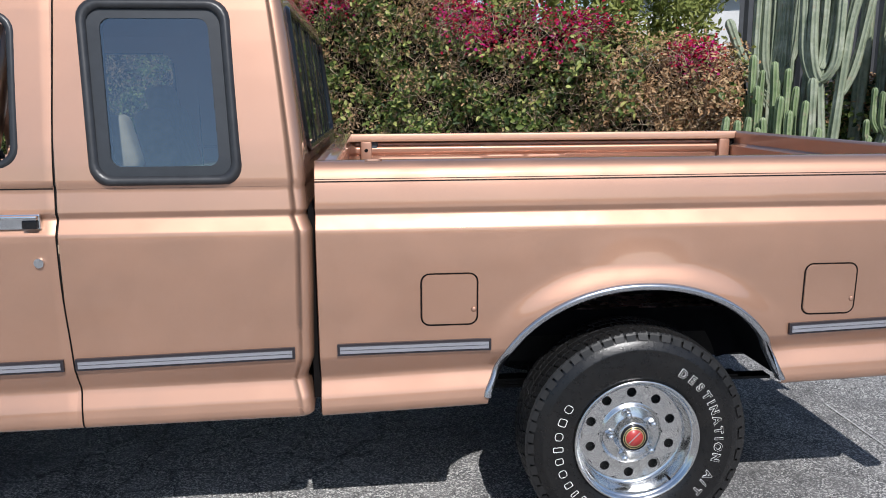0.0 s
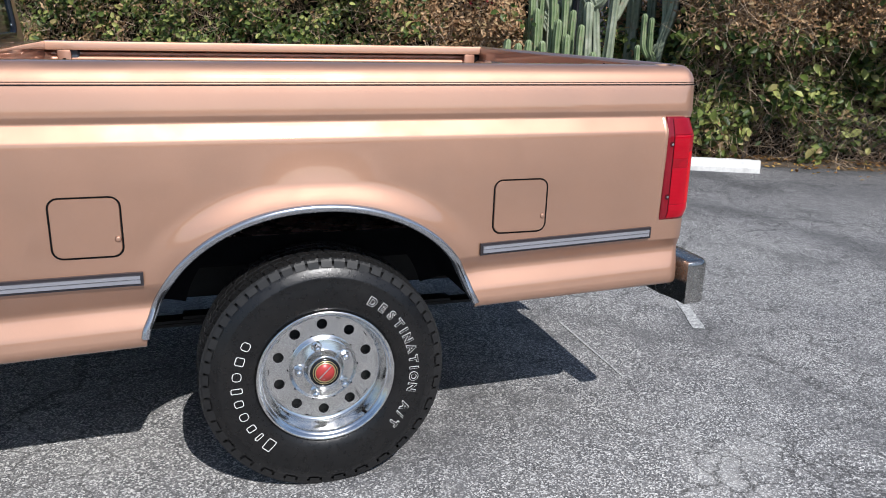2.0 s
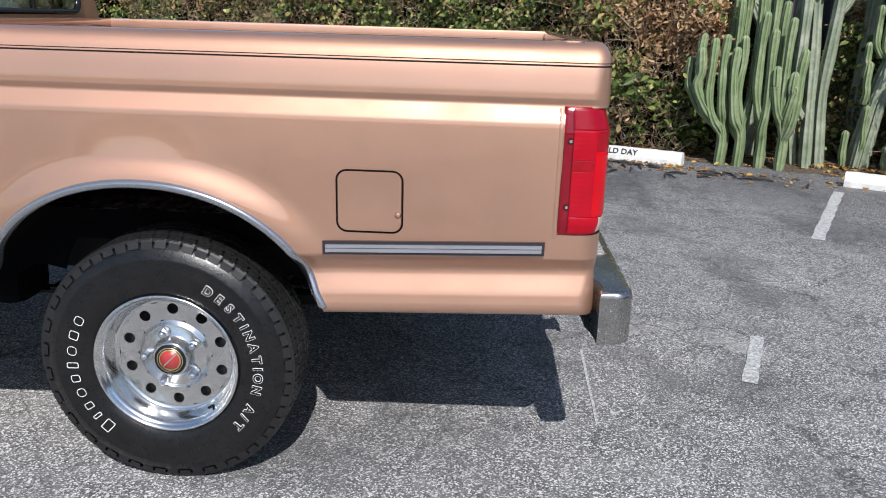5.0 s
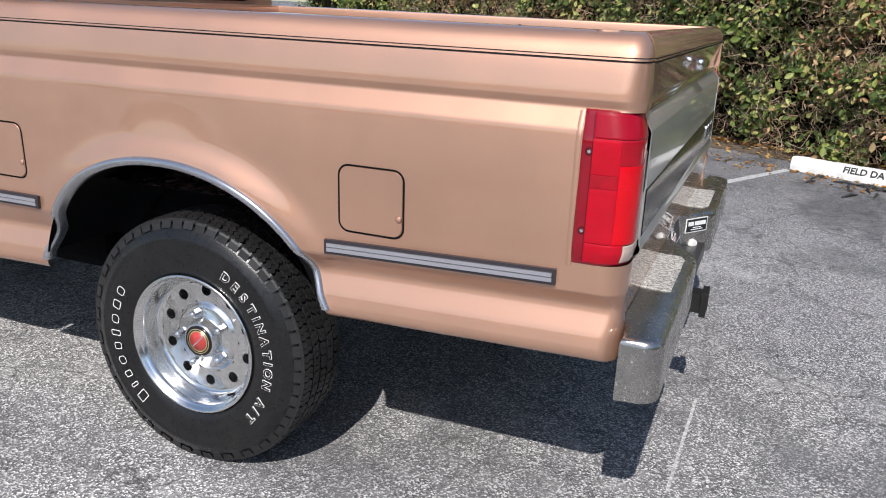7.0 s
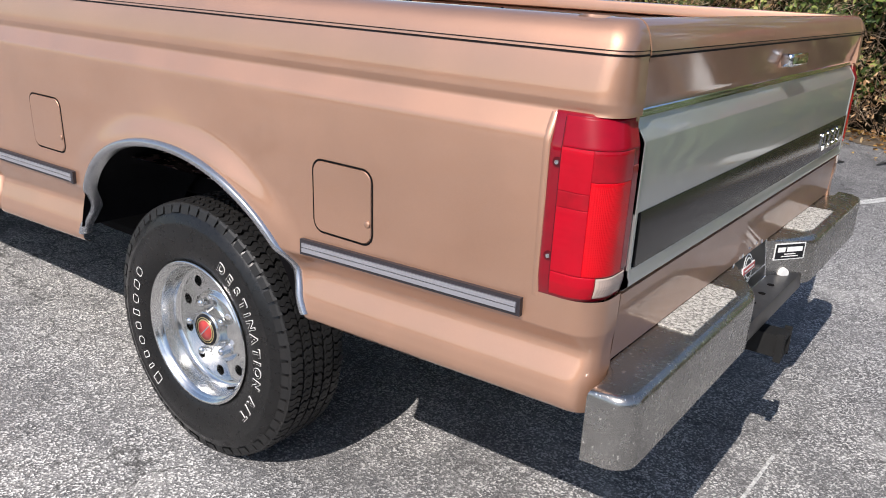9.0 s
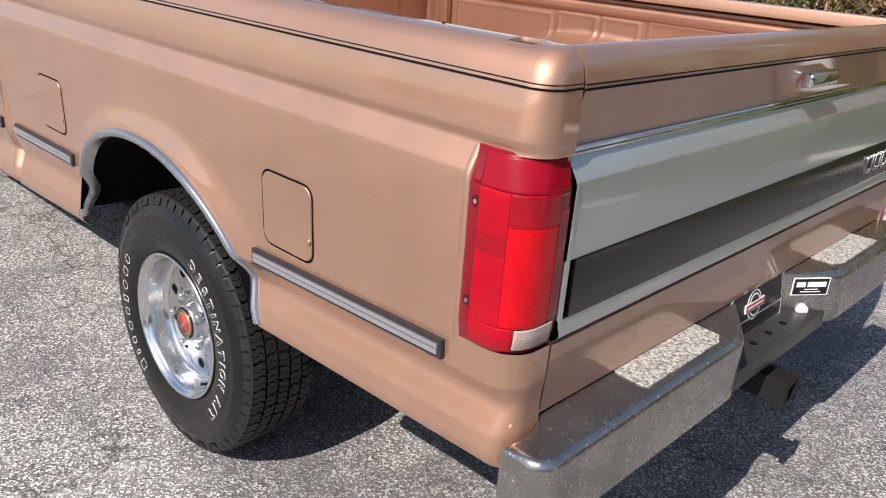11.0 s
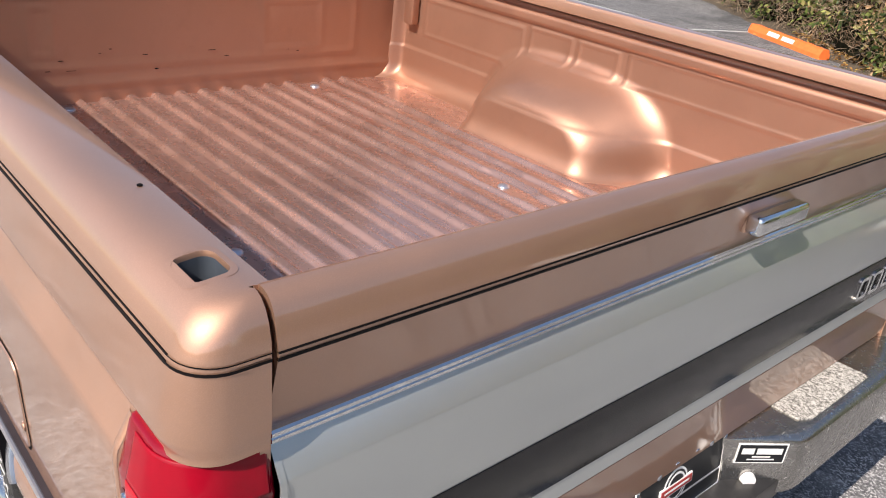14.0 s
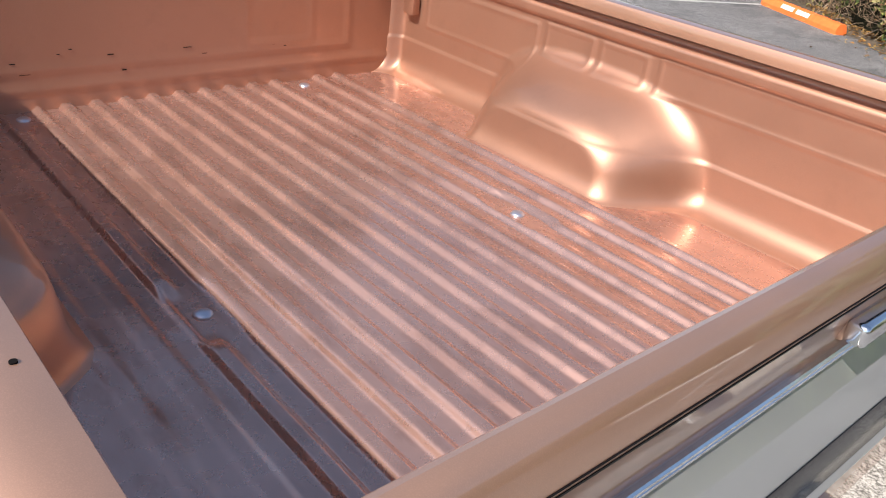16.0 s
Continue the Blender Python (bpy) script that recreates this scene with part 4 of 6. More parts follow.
# ---- rear bumper ----
def bumper():
    b = root("rear_bumper", "dulled chrome step bumper with gritty step pads", "bumper")
    b.parent = TRUCK
    del b["category"]

    def slab(name, outline, z_lo, z_hi, mat, parent, bevel, label=""):
        n = len(outline)
        area = sum(outline[k][0] * outline[(k + 1) % n][1] - outline[(k + 1) % n][0] * outline[k][1] for k in range(n))
        turn = 1 if area > 0 else -1
        inward = []
        for k, (x, y) in enumerate(outline):
            (ax, ay), (bx, by) = outline[k - 1], outline[(k + 1) % n]
            d0, d1 = Vector((x - ax, y - ay)).normalized(), Vector((bx - x, by - y)).normalized()
            d = (Vector((-d0.y, d0.x)) + Vector((-d1.y, d1.x))).normalized() * turn
            inward.append(d if x > 1.2135 else Vector((0, 0)))
        steps = ((1.0, 0.0), (0.55, 0.10), (0.22, 0.35), (0.06, 0.65), (0.0, 1.0)) if bevel else ((0.0, 0.0),)
        bm = bmesh.new()
        rings = [[bm.verts.new((x, y, z_lo(x, y))) for x, y in outline]]
        for fall, inset in steps:
            rings.append([bm.verts.new((x + v.x * inset * bevel, y + v.y * inset * bevel, z_hi(x, y) - (fall * bevel if v.length else 0))) for (x, y), v in zip(outline, inward)])
        for a, b2 in zip(rings, rings[1:]):
            for k in range(n):
                bm.faces.new((a[k], a[(k + 1) % n], b2[(k + 1) % n], b2[k]))
        bm.faces.new(rings[-1])
        bm.faces.new(rings[0][::-1])
        bmesh.ops.recalc_face_normals(bm, faces=bm.faces)
        return part(name, bm, mat, parent, label, smooth=True, sharp=50)

    def half(sign):
        f = (lambda y: y) if sign > 0 else (lambda y: 2 * CENTRE - y)
        corner = [(1.267 + 0.048 * math.sin(radians(a)), 0.036 - 0.048 * math.cos(radians(a))) for a in range(0, 91, 10)]
        nose = [(1.315, 0.675), (1.313, 0.70), (1.305, 0.727)]
        out = [(1.222, 0.030), (1.222, -0.012)] + corner + nose + [(1.212, 0.872), (1.180, 0.880), (1.206, 0.110), (1.216, 0.075)]
        out = [(x, f(y)) for x, y in out]
        if sign < 0:
            out = out[::-1]
        h = slab("bumper_wing", out, lambda x, y: 0.514 + 0.05 * (x - 1.19), lambda x, y: 0.666, BUMPER, b, 0.020, "dulled chrome bumper wing, pitted and reflective")
        pad = [(1.206, f(0.35)), (1.272, f(0.345)), (1.283, f(0.352)), (1.284, f(0.640)), (1.268, f(0.672)), (1.206, f(0.676))]
        if sign < 0:
            pad = pad[::-1]
        slab("step_pad", pad, lambda x, y: 0.663, lambda x, y: 0.6695, GRIP, h, 0.0, "pale gritty step pad")

    half(1)
    half(-1)
    bm = bmesh.new()
    add_box(bm, (1.10, 0.72, 0.500), (1.296, 2 * CENTRE - 0.72, 0.556), 0.008)
    part("bumper_centre", bm, STEPREFLECT, b, "low centre step of the bumper", smooth=True, sharp=38)
    for y in (0.93, 1.02, 1.11):
        bm = bmesh.new()
        add_cyl(bm, (1.255, y, 0.5555), (1.255, y, 0.5572), 0.010, segs=16)
        part("centre_hole", bm, GAP, b)
    bm = bmesh.new()
    add_box(bm, (1.165, 0.72, 0.54), (1.192, 2 * CENTRE - 0.72, 0.66), 0.004)
    part("back_plate", bm, STEPREFLECT, b)
    # number plate frame: dealer card kept as plain shapes
    tilt = Matrix.Translation((1.206, CENTRE, 0.624)) @ pose(0, 0, 0, 0, -8, 0)
    bm = bmesh.new()
    add_box(bm, (-0.004, -0.152, -0.072), (0.004, 0.152, 0.072), 0.003, tilt)
    plate = part("licence_plate", bm, PLATEBLACK, b, "black dealer plate with red round emblem in chrome frame")
    for lo, hi in (((-0.006, -0.158, 0.066), (0.008, 0.158, 0.078)), ((-0.006, -0.158, -0.078), (0.008, 0.158, -0.066)), ((-0.006, -0.158, -0.078), (0.008, -0.147, 0.078)), ((-0.006, 0.147, -0.078), (0.008, 0.158, 0.078)), ((0.001, -0.15, -0.033), (0.006, 0.15, -0.029))):
        bm = bmesh.new()
        add_box(bm, lo, hi, 0.002, tilt)
        part("plate_frame", bm, CHROME if hi[2] - lo[2] > 0.006 else SILVERV, plate)
    for r, x, mat in ((0.041, 0.0048, WHITE), (0.036, 0.0054, PLATEBLACK), (0.031, 0.0060, WHITE), (0.026, 0.0066, PLATEBLACK), (0.010, 0.0072, WHITE)):
        bm = bmesh.new()
        add_cyl(bm, tilt @ Vector((0.003, -0.02, 0.002)), tilt @ Vector((x, -0.02, 0.002)), r, segs=24)
        part("emblem_disc", bm, mat, plate)
    for k in range(3):
        bm = bmesh.new()
        add_box(bm, (0.003, -0.10 + k * 0.07, 0.048), (0.006, -0.045 + k * 0.07, 0.060), 0, tilt)
        part("print_bar", bm, GREYMETAL, plate)
    for z0, z1, y0, y1, x1, mat in ((-0.010, 0.012, -0.075, 0.035, 0.0078, WHITE), (-0.0075, 0.0095, -0.072, 0.032, 0.0086, BADGERED), (-0.001, 0.003, -0.062, 0.022, 0.0092, WHITE)):
        bm = bmesh.new()
        add_box(bm, (0.004, y0, z0), (x1, y1, z1), 0, tilt)
        part("emblem_band", bm, mat, plate)
    for y in (-0.09, 0.09):
        bm = bmesh.new()
        add_cyl(bm, tilt @ Vector((0.004, y, 0.055)), tilt @ Vector((0.011, y, 0.055)), 0.009, 0.006, 10)
        part("plate_bolt", bm, SILVERV, plate, smooth=True)
    # sticker and lock cap on the slanted cheek
    p0, p1 = Vector((1.212, 2 * CENTRE - 0.872, 0.6)), Vector((1.309, 2 * CENTRE - 0.727, 0.6))
    d = (p1 - p0).normalized()
    nrm = Vector((d.y, -d.x, 0))
    basis = Matrix(((d.x, 0, nrm.x, 0), (d.y, 0, nrm.y, 0), (0, 1, 0, 0), (0, 0, 0, 1)))
    base = Matrix.Translation((p0 + p1) / 2 + Vector((0, 0, 0.030))) @ basis
    bm = bmesh.new()
    add_box(bm, (-0.057, -0.026, 0), (0.057, 0.026, 0.0016), 0, base)
    st = part("sticker", bm, WHITE, b, "black and white maker's sticker with unreadable print")
    bm = bmesh.new()
    add_box(bm, (-0.053, -0.0225, 0.001), (0.053, 0.0225, 0.0024), 0, base)
    part("sticker_field", bm, PLATEBLACK, st)
    for x0, x1, y0, y1 in ((-0.046, -0.018, -0.001, 0.014), (-0.012, 0.046, -0.001, 0.014), (-0.02, 0.022, -0.0095, -0.0065), (-0.03, 0.032, -0.0165, -0.0135)):
        bm = bmesh.new()
        add_box(bm, (x0, y0, 0.002), (x1, y1, 0.0031), 0, base)
        part("print_bar", bm, WHITE, st)
    bm = bmesh.new()
    c = base @ Vector((-0.012, -0.068, 0))
    add_cyl(bm, c, c + nrm * 0.012, 0.017, 0.015, 20)
    part("lock_cap", bm, WHITE, b, "round white plug", smooth=True, sharp=40)
    # hitch receiver
    bm = bmesh.new()
    ro, ri = 0.033, 0.025
    for x0 in (1.12,):
        v = [[bm.verts.new((x, 1.02 + s * r, 0.425 + t * r)) for s, t in ((-1, -1), (1, -1), (1, 1), (-1, 1))] for x, r in ((x0, ro), (1.345, ro), (1.347, ri), (1.20, ri))]
        for a, c2 in zip(v, v[1:]):
            for i in range(4):
                bm.faces.new((a[i], a[(i + 1) % 4], c2[(i + 1) % 4], c2[i]))
        bm.faces.new(v[-1])
    add_box(bm, (1.325, 0.977, 0.382), (1.346, 0.984, 0.468), 0.001)
    add_box(bm, (1.325, 1.056, 0.382), (1.346, 1.063, 0.468), 0.001)
    add_box(bm, (1.10, 0.60, 0.40), (1.17, 1.44, 0.46), 0.004)
    part("hitch_receiver", bm, FRAME, b, "black square hitch receiver tube")
    for y in (0.45, 2 * CENTRE - 0.45):
        bm = bmesh.new()
        add_box(bm, (0.9, y - 0.03, 0.50), (1.2, y + 0.03, 0.60), 0.004)
        part("bumper_bracket", bm, FRAME, b)
    for y in (0.985, 1.055):
        bm = bmesh.new()
        add_cyl(bm, (1.19, y, 0.690), (1.208, y, 0.684), 0.010, 0.008, 14)
        part("plate_lamp", bm, CHROME, b, smooth=True, sharp=40)


bumper()


# ---- wheels ----
def wheel(mirror_side=False):
    w = root("wheel", "", "", at=(0, 0, 0))
    for k in ("label", "category"):
        if k in w:
            del w[k]
    tagged(w, "polished ten-hole alloy wheel with white-lettered all-terrain tyre")
    side = [(0.206, 0.050), (0.210, 0.040), (0.218, 0.034), (0.232, 0.028), (0.25, 0.0235), (0.272, 0.0215), (0.295, 0.0225), (0.312, 0.0255), (0.316, 0.0248), (0.320, 0.0265), (0.338, 0.034), (0.352, 0.044), (0.361, 0.056)]
    tread_line = [(0.3655, 0.072), (0.3675, 0.14), (0.3655, 0.21)]
    full = side + tread_line + [(r, 0.282 - y) for r, y in reversed(side)]
    v, f = revolve(full, 120)
    tyre = put("tyre", v, f, TYRE, w, "black all-terrain tyre with raised white lettering")
    # tread blocks, each cut by a zigzag sipe
    rnd = random.Random(2)
    bm = bmesh.new()
    n = 58

    def lug(ang_y, drop):
        """A block from (angle, y) corners round its outline."""
        low = [bm.verts.new((0.362 * math.sin(t), y, 0.362 * math.cos(t))) for t, y in ang_y]
        ca, cy = sum(t for t, _ in ang_y) / len(ang_y), sum(y for _, y in ang_y) / len(ang_y)
        top = []
        for t, y in ang_y:
            r = 0.3772 - drop(y)
            t2, y2 = ca + (t - ca) * 0.955, cy + (y - cy) * 0.955
            top.append(bm.verts.new((r * math.sin(t2), y2, r * math.cos(t2))))
        bm.faces.new(top)
        k = len(low)
        for q in range(k):
            bm.faces.new((low[q], low[(q + 1) % k], top[(q + 1) % k], top[q]))

    crown = lambda y: 3.2 * max(0.0, abs(y - 0.141) - 0.055) ** 2
    for i in range(n):
        for row, (yc, wd, sk) in enumerate(((0.0655, 0.038, 0.10), (0.1045, 0.031, -0.42), (0.1410, 0.031, 0.42), (0.1775, 0.031, -0.42), (0.2165, 0.038, 0.10))):
            a = 2 * math.pi * (i + 0.5 * (row % 2) + 0.2 * math.sin(row * 2.1)) / n + rnd.uniform(-0.004, 0.004)
            h = math.pi / n * 0.84
            zig = 0.30 * h * (1 if row % 2 else -1)
            lean = lambda dy: sk * dy * wd * 0.5 / 0.37
            edge = lambda da, dy: (a + h * da + (zig if 0 < dy < 0.7 else -zig if -0.7 < dy <= 0 else 0) + lean(dy), yc + wd * 0.5 * dy)
            near, far = [edge(-1, q) for q in (-1, -0.3, 0.3, 1)], [edge(1, q) for q in (1, 0.3, -0.3, -1)]
            mid = [edge(0.05, q) for q in (1, 0.3, -0.3, -1)]
            gap = 0.055 * h
            lug(near + [(t - gap, y) for t, y in mid], crown)
            lug([(t + gap, y) for t, y in reversed(mid)] + far, crown)
        # shoulder lugs that reach down the sidewall
        a = 2 * math.pi * i / n
        for y0, y1 in ((0.053, 0.038), (0.229, 0.244)):
            pts = []
            for da in (-0.84, 0.76):
                ang = a + math.pi / n * da + 0.02
                for r, y in ((0.3725, y0 - 0.002), (0.3635, y0 + (y1 - y0) * 0.55), (0.347 - 0.008 * (i % 2), y1)):
                    pts.append(bm.verts.new((r * math.sin(ang), y - (0.0012 if y0 < 0.1 else -0.0012), r * math.cos(ang))))
            for q in (0, 1):
                bm.faces.new((pts[q], pts[q + 1], pts[q + 4], pts[q + 3]))
            base = []
            for da in (-0.84, 0.76):
                ang = a + math.pi / n * da + 0.02
                for r, y in ((0.3645, y0 + 0.004), (0.3575, y0 + (y1 - y0) * 0.55), (0.346, y1)):
                    base.append(bm.verts.new((r * math.sin(ang), y + (0.002 if y0 < 0.1 else -0.002), r * math.cos(ang))))
            for q in (0, 1):
                bm.faces.new((pts[q], pts[q + 1], base[q + 1], base[q]))
                bm.faces.new((pts[3 + q], pts[4 + q], base[4 + q], base[3 + q]))
    tagged(part("tread", bm, TREAD, w, "blocky all-terrain tread"), kind="stuff")
    # rim
    rim = [(0.203, 0.115), (0.206, 0.050), (0.2115, 0.036), (0.2115, 0.030), (0.207, 0.0285), (0.203, 0.031), (0.199, 0.038), (0.196, 0.041), (0.192, 0.043), (0.188, 0.055), (0.185, 0.085),
           (0.181, 0.100), (0.175, 0.107), (0.168, 0.108)]
    v, f = revolve(rim, 96)
    put("rim", v, f, ALLOY, w, "polished aluminium rim")
    # the pierced disc, between radius 0.168 and 0.075
    holes, hr, hc = 10, 0.0165, 0.143
    verts, faces = [], []
    for k in range(holes):
        a0 = 2 * math.pi * k / holes
        seg = 24
        inner = [(hc + hr * math.cos(2 * math.pi * q / seg), hr * math.sin(2 * math.pi * q / seg)) for q in range(seg)]
        outer = []
        for q in range(seg):
            t = 2 * math.pi * q / seg
            c, s = math.cos(t), math.sin(t)
            span = math.tan(math.pi / holes)
            # meet the border of this sector: radius 0.168, 0.105 or the sector's edges
            best = 9.0
            for k2 in range(1, 400):
                d = k2 * 0.0005
                x, y = hc + d * c, d * s
                rr, ang = math.hypot(x, y), math.atan2(y, x)
                if rr > 0.1685 or rr < 0.105 or abs(ang) > math.pi / holes:
                    best = d
                    break
            x, y = hc + best * c, best * s
            outer.append((x, y))
        base = len(verts)
        for ring, depth in ((outer, 0.108), (inner, 0.110), (inner, 0.136)):
            for x, y in ring:
                rr, ang = math.hypot(x, y), math.atan2(y, x) + a0
                verts.append((rr * math.sin(ang), depth, rr * math.cos(ang)))
        for ring in (0, 1):
            for q in range(seg):
                q2 = (q + 1) % seg
                faces.append((base + ring * seg + q, base + ring * seg + q2, base + (ring + 1) * seg + q2, base + (ring + 1) * seg + q))
    put("rim_disc", verts, faces, ALLOY, w, "polished disc pierced by ten round holes").data.set_sharp_from_angle(angle=radians(30))
    v, f = revolve([(0.108, 0.1085), (0.104, 0.107), (0.098, 0.100), (0.094, 0.098), (0.064, 0.098), (0.061, 0.095), (0.058, 0.088), (0.0545, 0.072), (0.052, 0.0675), (0.047, 0.0655), (0.045, 0.069)], 64)
    put("hub", v, f, ALLOY, w, "raised polished hub")
    for r0, r1, y, mat, nm in ((0.0460, 0.0385, 0.0640, PLASTIC, "cap_border"), (0.0388, 0.0362, 0.0632, GOLD, "cap_ring"), (0.0364, 0.0330, 0.0636, PLASTIC, "cap_border"), (0.0332, 0.0290, 0.0632, GOLD, "cap_ring"), (0.0292, 0.0, 0.0634, BADGERED, "cap_centre")):
        v, f = revolve([(r0, y + 0.004), (r0 - 0.0005, y), (max(r1, 0.0005), y)], 40)
        put(nm, v, f, mat, w)
    bm = bmesh.new()
    add_box(bm, (-0.026, 0.0622, -0.0017), (0.026, 0.0636, 0.0017), 0, pose(0, 0, 0, 0, -45, 0))
    part("cap_bar", bm, SILVERV, w)
    for k in range(5):
        a = 2 * math.pi * (k - 0.21) / 5
        x, z = 0.0790 * math.sin(a), 0.0790 * math.cos(a)
        bm = bmesh.new()
        add_cyl(bm, (x, 0.099, z), (x, 0.095, z), 0.0172, 0.0160, 16)
        add_cyl(bm, (x, 0.096, z), (x, 0.072, z), 0.0138, 0.0125, 6)
        bmesh.ops.create_uvsphere(bm, u_segments=12, v_segments=8, radius=0.0118, matrix=Matrix.Translation((x, 0.0715, z)))
        part("wheel_nut", bm, CHROME, w, smooth=True, sharp=35)
    v, f = revolve([(0.172, 0.140), (0.02, 0.140)], 32)
    put("brake_drum", v, f, FRAME, w)
    bm = bmesh.new()
    a = radians(140)
    add_cyl(bm, (0.186 * math.sin(a), 0.07, 0.186 * math.cos(a)), (0.178 * math.sin(a), 0.045, 0.178 * math.cos(a)), 0.004, segs=8)
    part("valve_stem", bm, GAP, w)

    # raised lettering: white outlines with black faces
    def place(me_white, me_black, deg, r):
        a = radians(deg)
        for me, mat, lift in ((me_white, WHITE, 0.0), (me_black, TYRE, 0.0009)):
            if me is None:
                continue
            if not me.materials:
                me.materials.append(mat)
            t = new("raised_letter", me)
            t.parent = w
            y = interp([(q, yy) for q, yy in side], r) - 0.0006 - lift
            t.matrix_basis = Matrix.Translation((r * math.sin(a), y, r * math.cos(a))) @ Matrix.Rotation(a, 4, "Y") @ Matrix.Rotation(radians(90), 4, "X")

    words = "DESTINATION"
    widths = {"I": 0.55}
    total = sum(widths.get(c, 1.0) for c in words)
    at = 27.0
    cache = {}
    for c in words + "A/T":
        if c not in cache:
            cache[c] = (lettering(c, 0.0370, 0.0009, 0.0020), lettering(c, 0.0370, 0.0009, 0.0007))
    for i, c in enumerate(words):
        wd = widths.get(c, 1.0) * 80.0 / total
        place(*cache[c], at + wd / 2, 0.270)
        at += wd
    for c, deg in (("A", 117.0), ("/", 123.5), ("T", 130.5)):
        place(*cache[c], deg, 0.270)
    # the maker's name: plain outlined blocks
    def block(wd, ht, rd):
        o, i = rounded(wd, ht, rd), rounded(wd - 0.0044, ht - 0.0044, rd * 0.7)
        m = len(o)
        me1 = bpy.data.meshes.new("block")
        me1.from_pydata([(x, y, 0.001) for x, y in o] + [(x, y, 0.001) for x, y in i], [], [(q, (q + 1) % m, m + (q + 1) % m, m + q) for q in range(m)])
        return me1
    at = 217.0
    for wd, ht, rd in ((0.024, 0.034, 0.004), (0.010, 0.026, 0.004), (0.017, 0.024, 0.005), (0.022, 0.024, 0.0105), (0.019, 0.024, 0.007), (0.015, 0.030, 0.005), (0.024, 0.024, 0.0115), (0.023, 0.024, 0.006), (0.023, 0.024, 0.0105)):
        wd, ht = wd * 1.18, ht * 1.15
        step = math.degrees((wd + 0.0218) / 0.268)
        place(block(wd, ht, rd), None, at + step / 2, 0.268)
        at += step
    return w


HUB = (0.012, 0.0, 0.372)
rear_wheel = wheel()
rear_wheel.parent = TRUCK
rear_wheel.location = HUB
for x, turn in ((HUB[0], 180), (-3.50, 0), (-3.50, 180)):
    y = 0.0 if turn == 0 else 2 * CENTRE
    o = copy_thing(rear_wheel, pose(x, y, HUB[2], 0, 0, turn))


# ---- underbody ----
def underbody():
    bm = bmesh.new()
    for y in (0.50, 2 * CENTRE - 0.58):
        add_box(bm, (-4.1, y, 0.50), (1.10, y + 0.08, 0.64), 0.005)
    part("frame_rail", bm, FRAME, TRUCK, "black chassis rail")
    bm = bmesh.new()
    add_cyl(bm, (HUB[0], 0.14, HUB[2]), (HUB[0], 2 * CENTRE - 0.14, HUB[2]), 0.045, segs=20)
    bmesh.ops.create_uvsphere(bm, u_segments=18, v_segments=12, radius=0.14, matrix=Matrix.Translation((HUB[0], 1.05, HUB[2])))
    part("rear_axle", bm, FRAME, TRUCK, "black rear axle", smooth=True)
    for y in (0.42, 2 * CENTRE - 0.48):
        bm = bmesh.new()
        for k in range(4):
            half = 0.66 - 0.13 * k
            add_box(bm, (-half, y, 0.435 + 0.012 * k - 0.006), (half, y + 0.06, 0.445 + 0.012 * k - 0.006))
        part("leaf_spring", bm, FRAME, TRUCK)
    bm = bmesh.new()
    add_box(bm, (-0.96, 0.30, 0.66), (1.12, 2 * CENTRE - 0.30, 0.79), 0.01)
    # dark filler added for the shade between tailgate and bumper
    add_box(bm, (1.115, 0.09, 0.585), (1.19, 2 * CENTRE - 0.09, 0.705), 0.005)
    part("bed_underside_and_filler", bm, UNDER, TRUCK)
    bm = bmesh.new()
    add_box(bm, (-0.95, 0.30, 0.42), (-0.56, 0.50, 0.66), 0.04)
    part("fuel_tank", bm, UNDER, TRUCK)
    bm = bmesh.new()
    add_cyl(bm, (-2.6, 1.45, 0.42), (0.9, 1.62, 0.50), 0.035, segs=14)
    part("exhaust_pipe", bm, FRAME, TRUCK, smooth=True)
    bm = bmesh.new()
    add_box(bm, (-4.2, 0.12, 0.55), (-1.02, 2 * CENTRE - 0.12, 0.62), 0.01)
    part("cab_floor", bm, UNDER, TRUCK)
    for y0 in (0.022, 2 * CENTRE - 0.16):
        for x0, x1 in ((-0.97, -0.50), (0.50, 1.14)):
            bm = bmesh.new()
            add_box(bm, (x0, y0 + 0.035, 0.575), (x1, y0 + 0.105, 0.80), 0.01)
            part("inner_sill", bm, UNDER, TRUCK)


underbody()


# ---- cab ----
CABSKIN = [(z, o + (0.002 if z < 1.1 else 0)) for z, o in SKIN[10:]]
CAB_UP = [(1.245, 0.011), (1.30, 0.016), (1.36, 0.023), (1.45, 0.036), (1.55, 0.051), (1.65, 0.067), (1.74, 0.083), (1.80, 0.097), (1.84, 0.118), (1.87, 0.15), (1.89, 0.20), (1.90, 0.27)]
CAB_TOP = 1.915
CAB_BACK, CAB_R = -1.028, 0.036


def cab_in(z):
    return interp(CAB_UP, z) if z > 1.24 else skin_in(z)


def in_rect(u, v, cu, cv, w, h, r):
    du, dv = abs(u - cu) - (w / 2 - r), abs(v - cv) - (h / 2 - r)
    return math.hypot(max(du, 0), max(dv, 0)) < r and max(du, dv) < r


QW = (-1.443, 1.506, 0.432, 0.532, 0.058)           # quarter window: x, z, width, height, corner
RW = (CENTRE, 1.545, 1.62, 0.46, 0.07)               # rear window: y, z, width, height, corner
DW = (-2.27, 1.515, 0.86, 0.44, 0.06)                # door window


def qw_x(z):
    return QW[0] + (1.50 - z) * 0.055


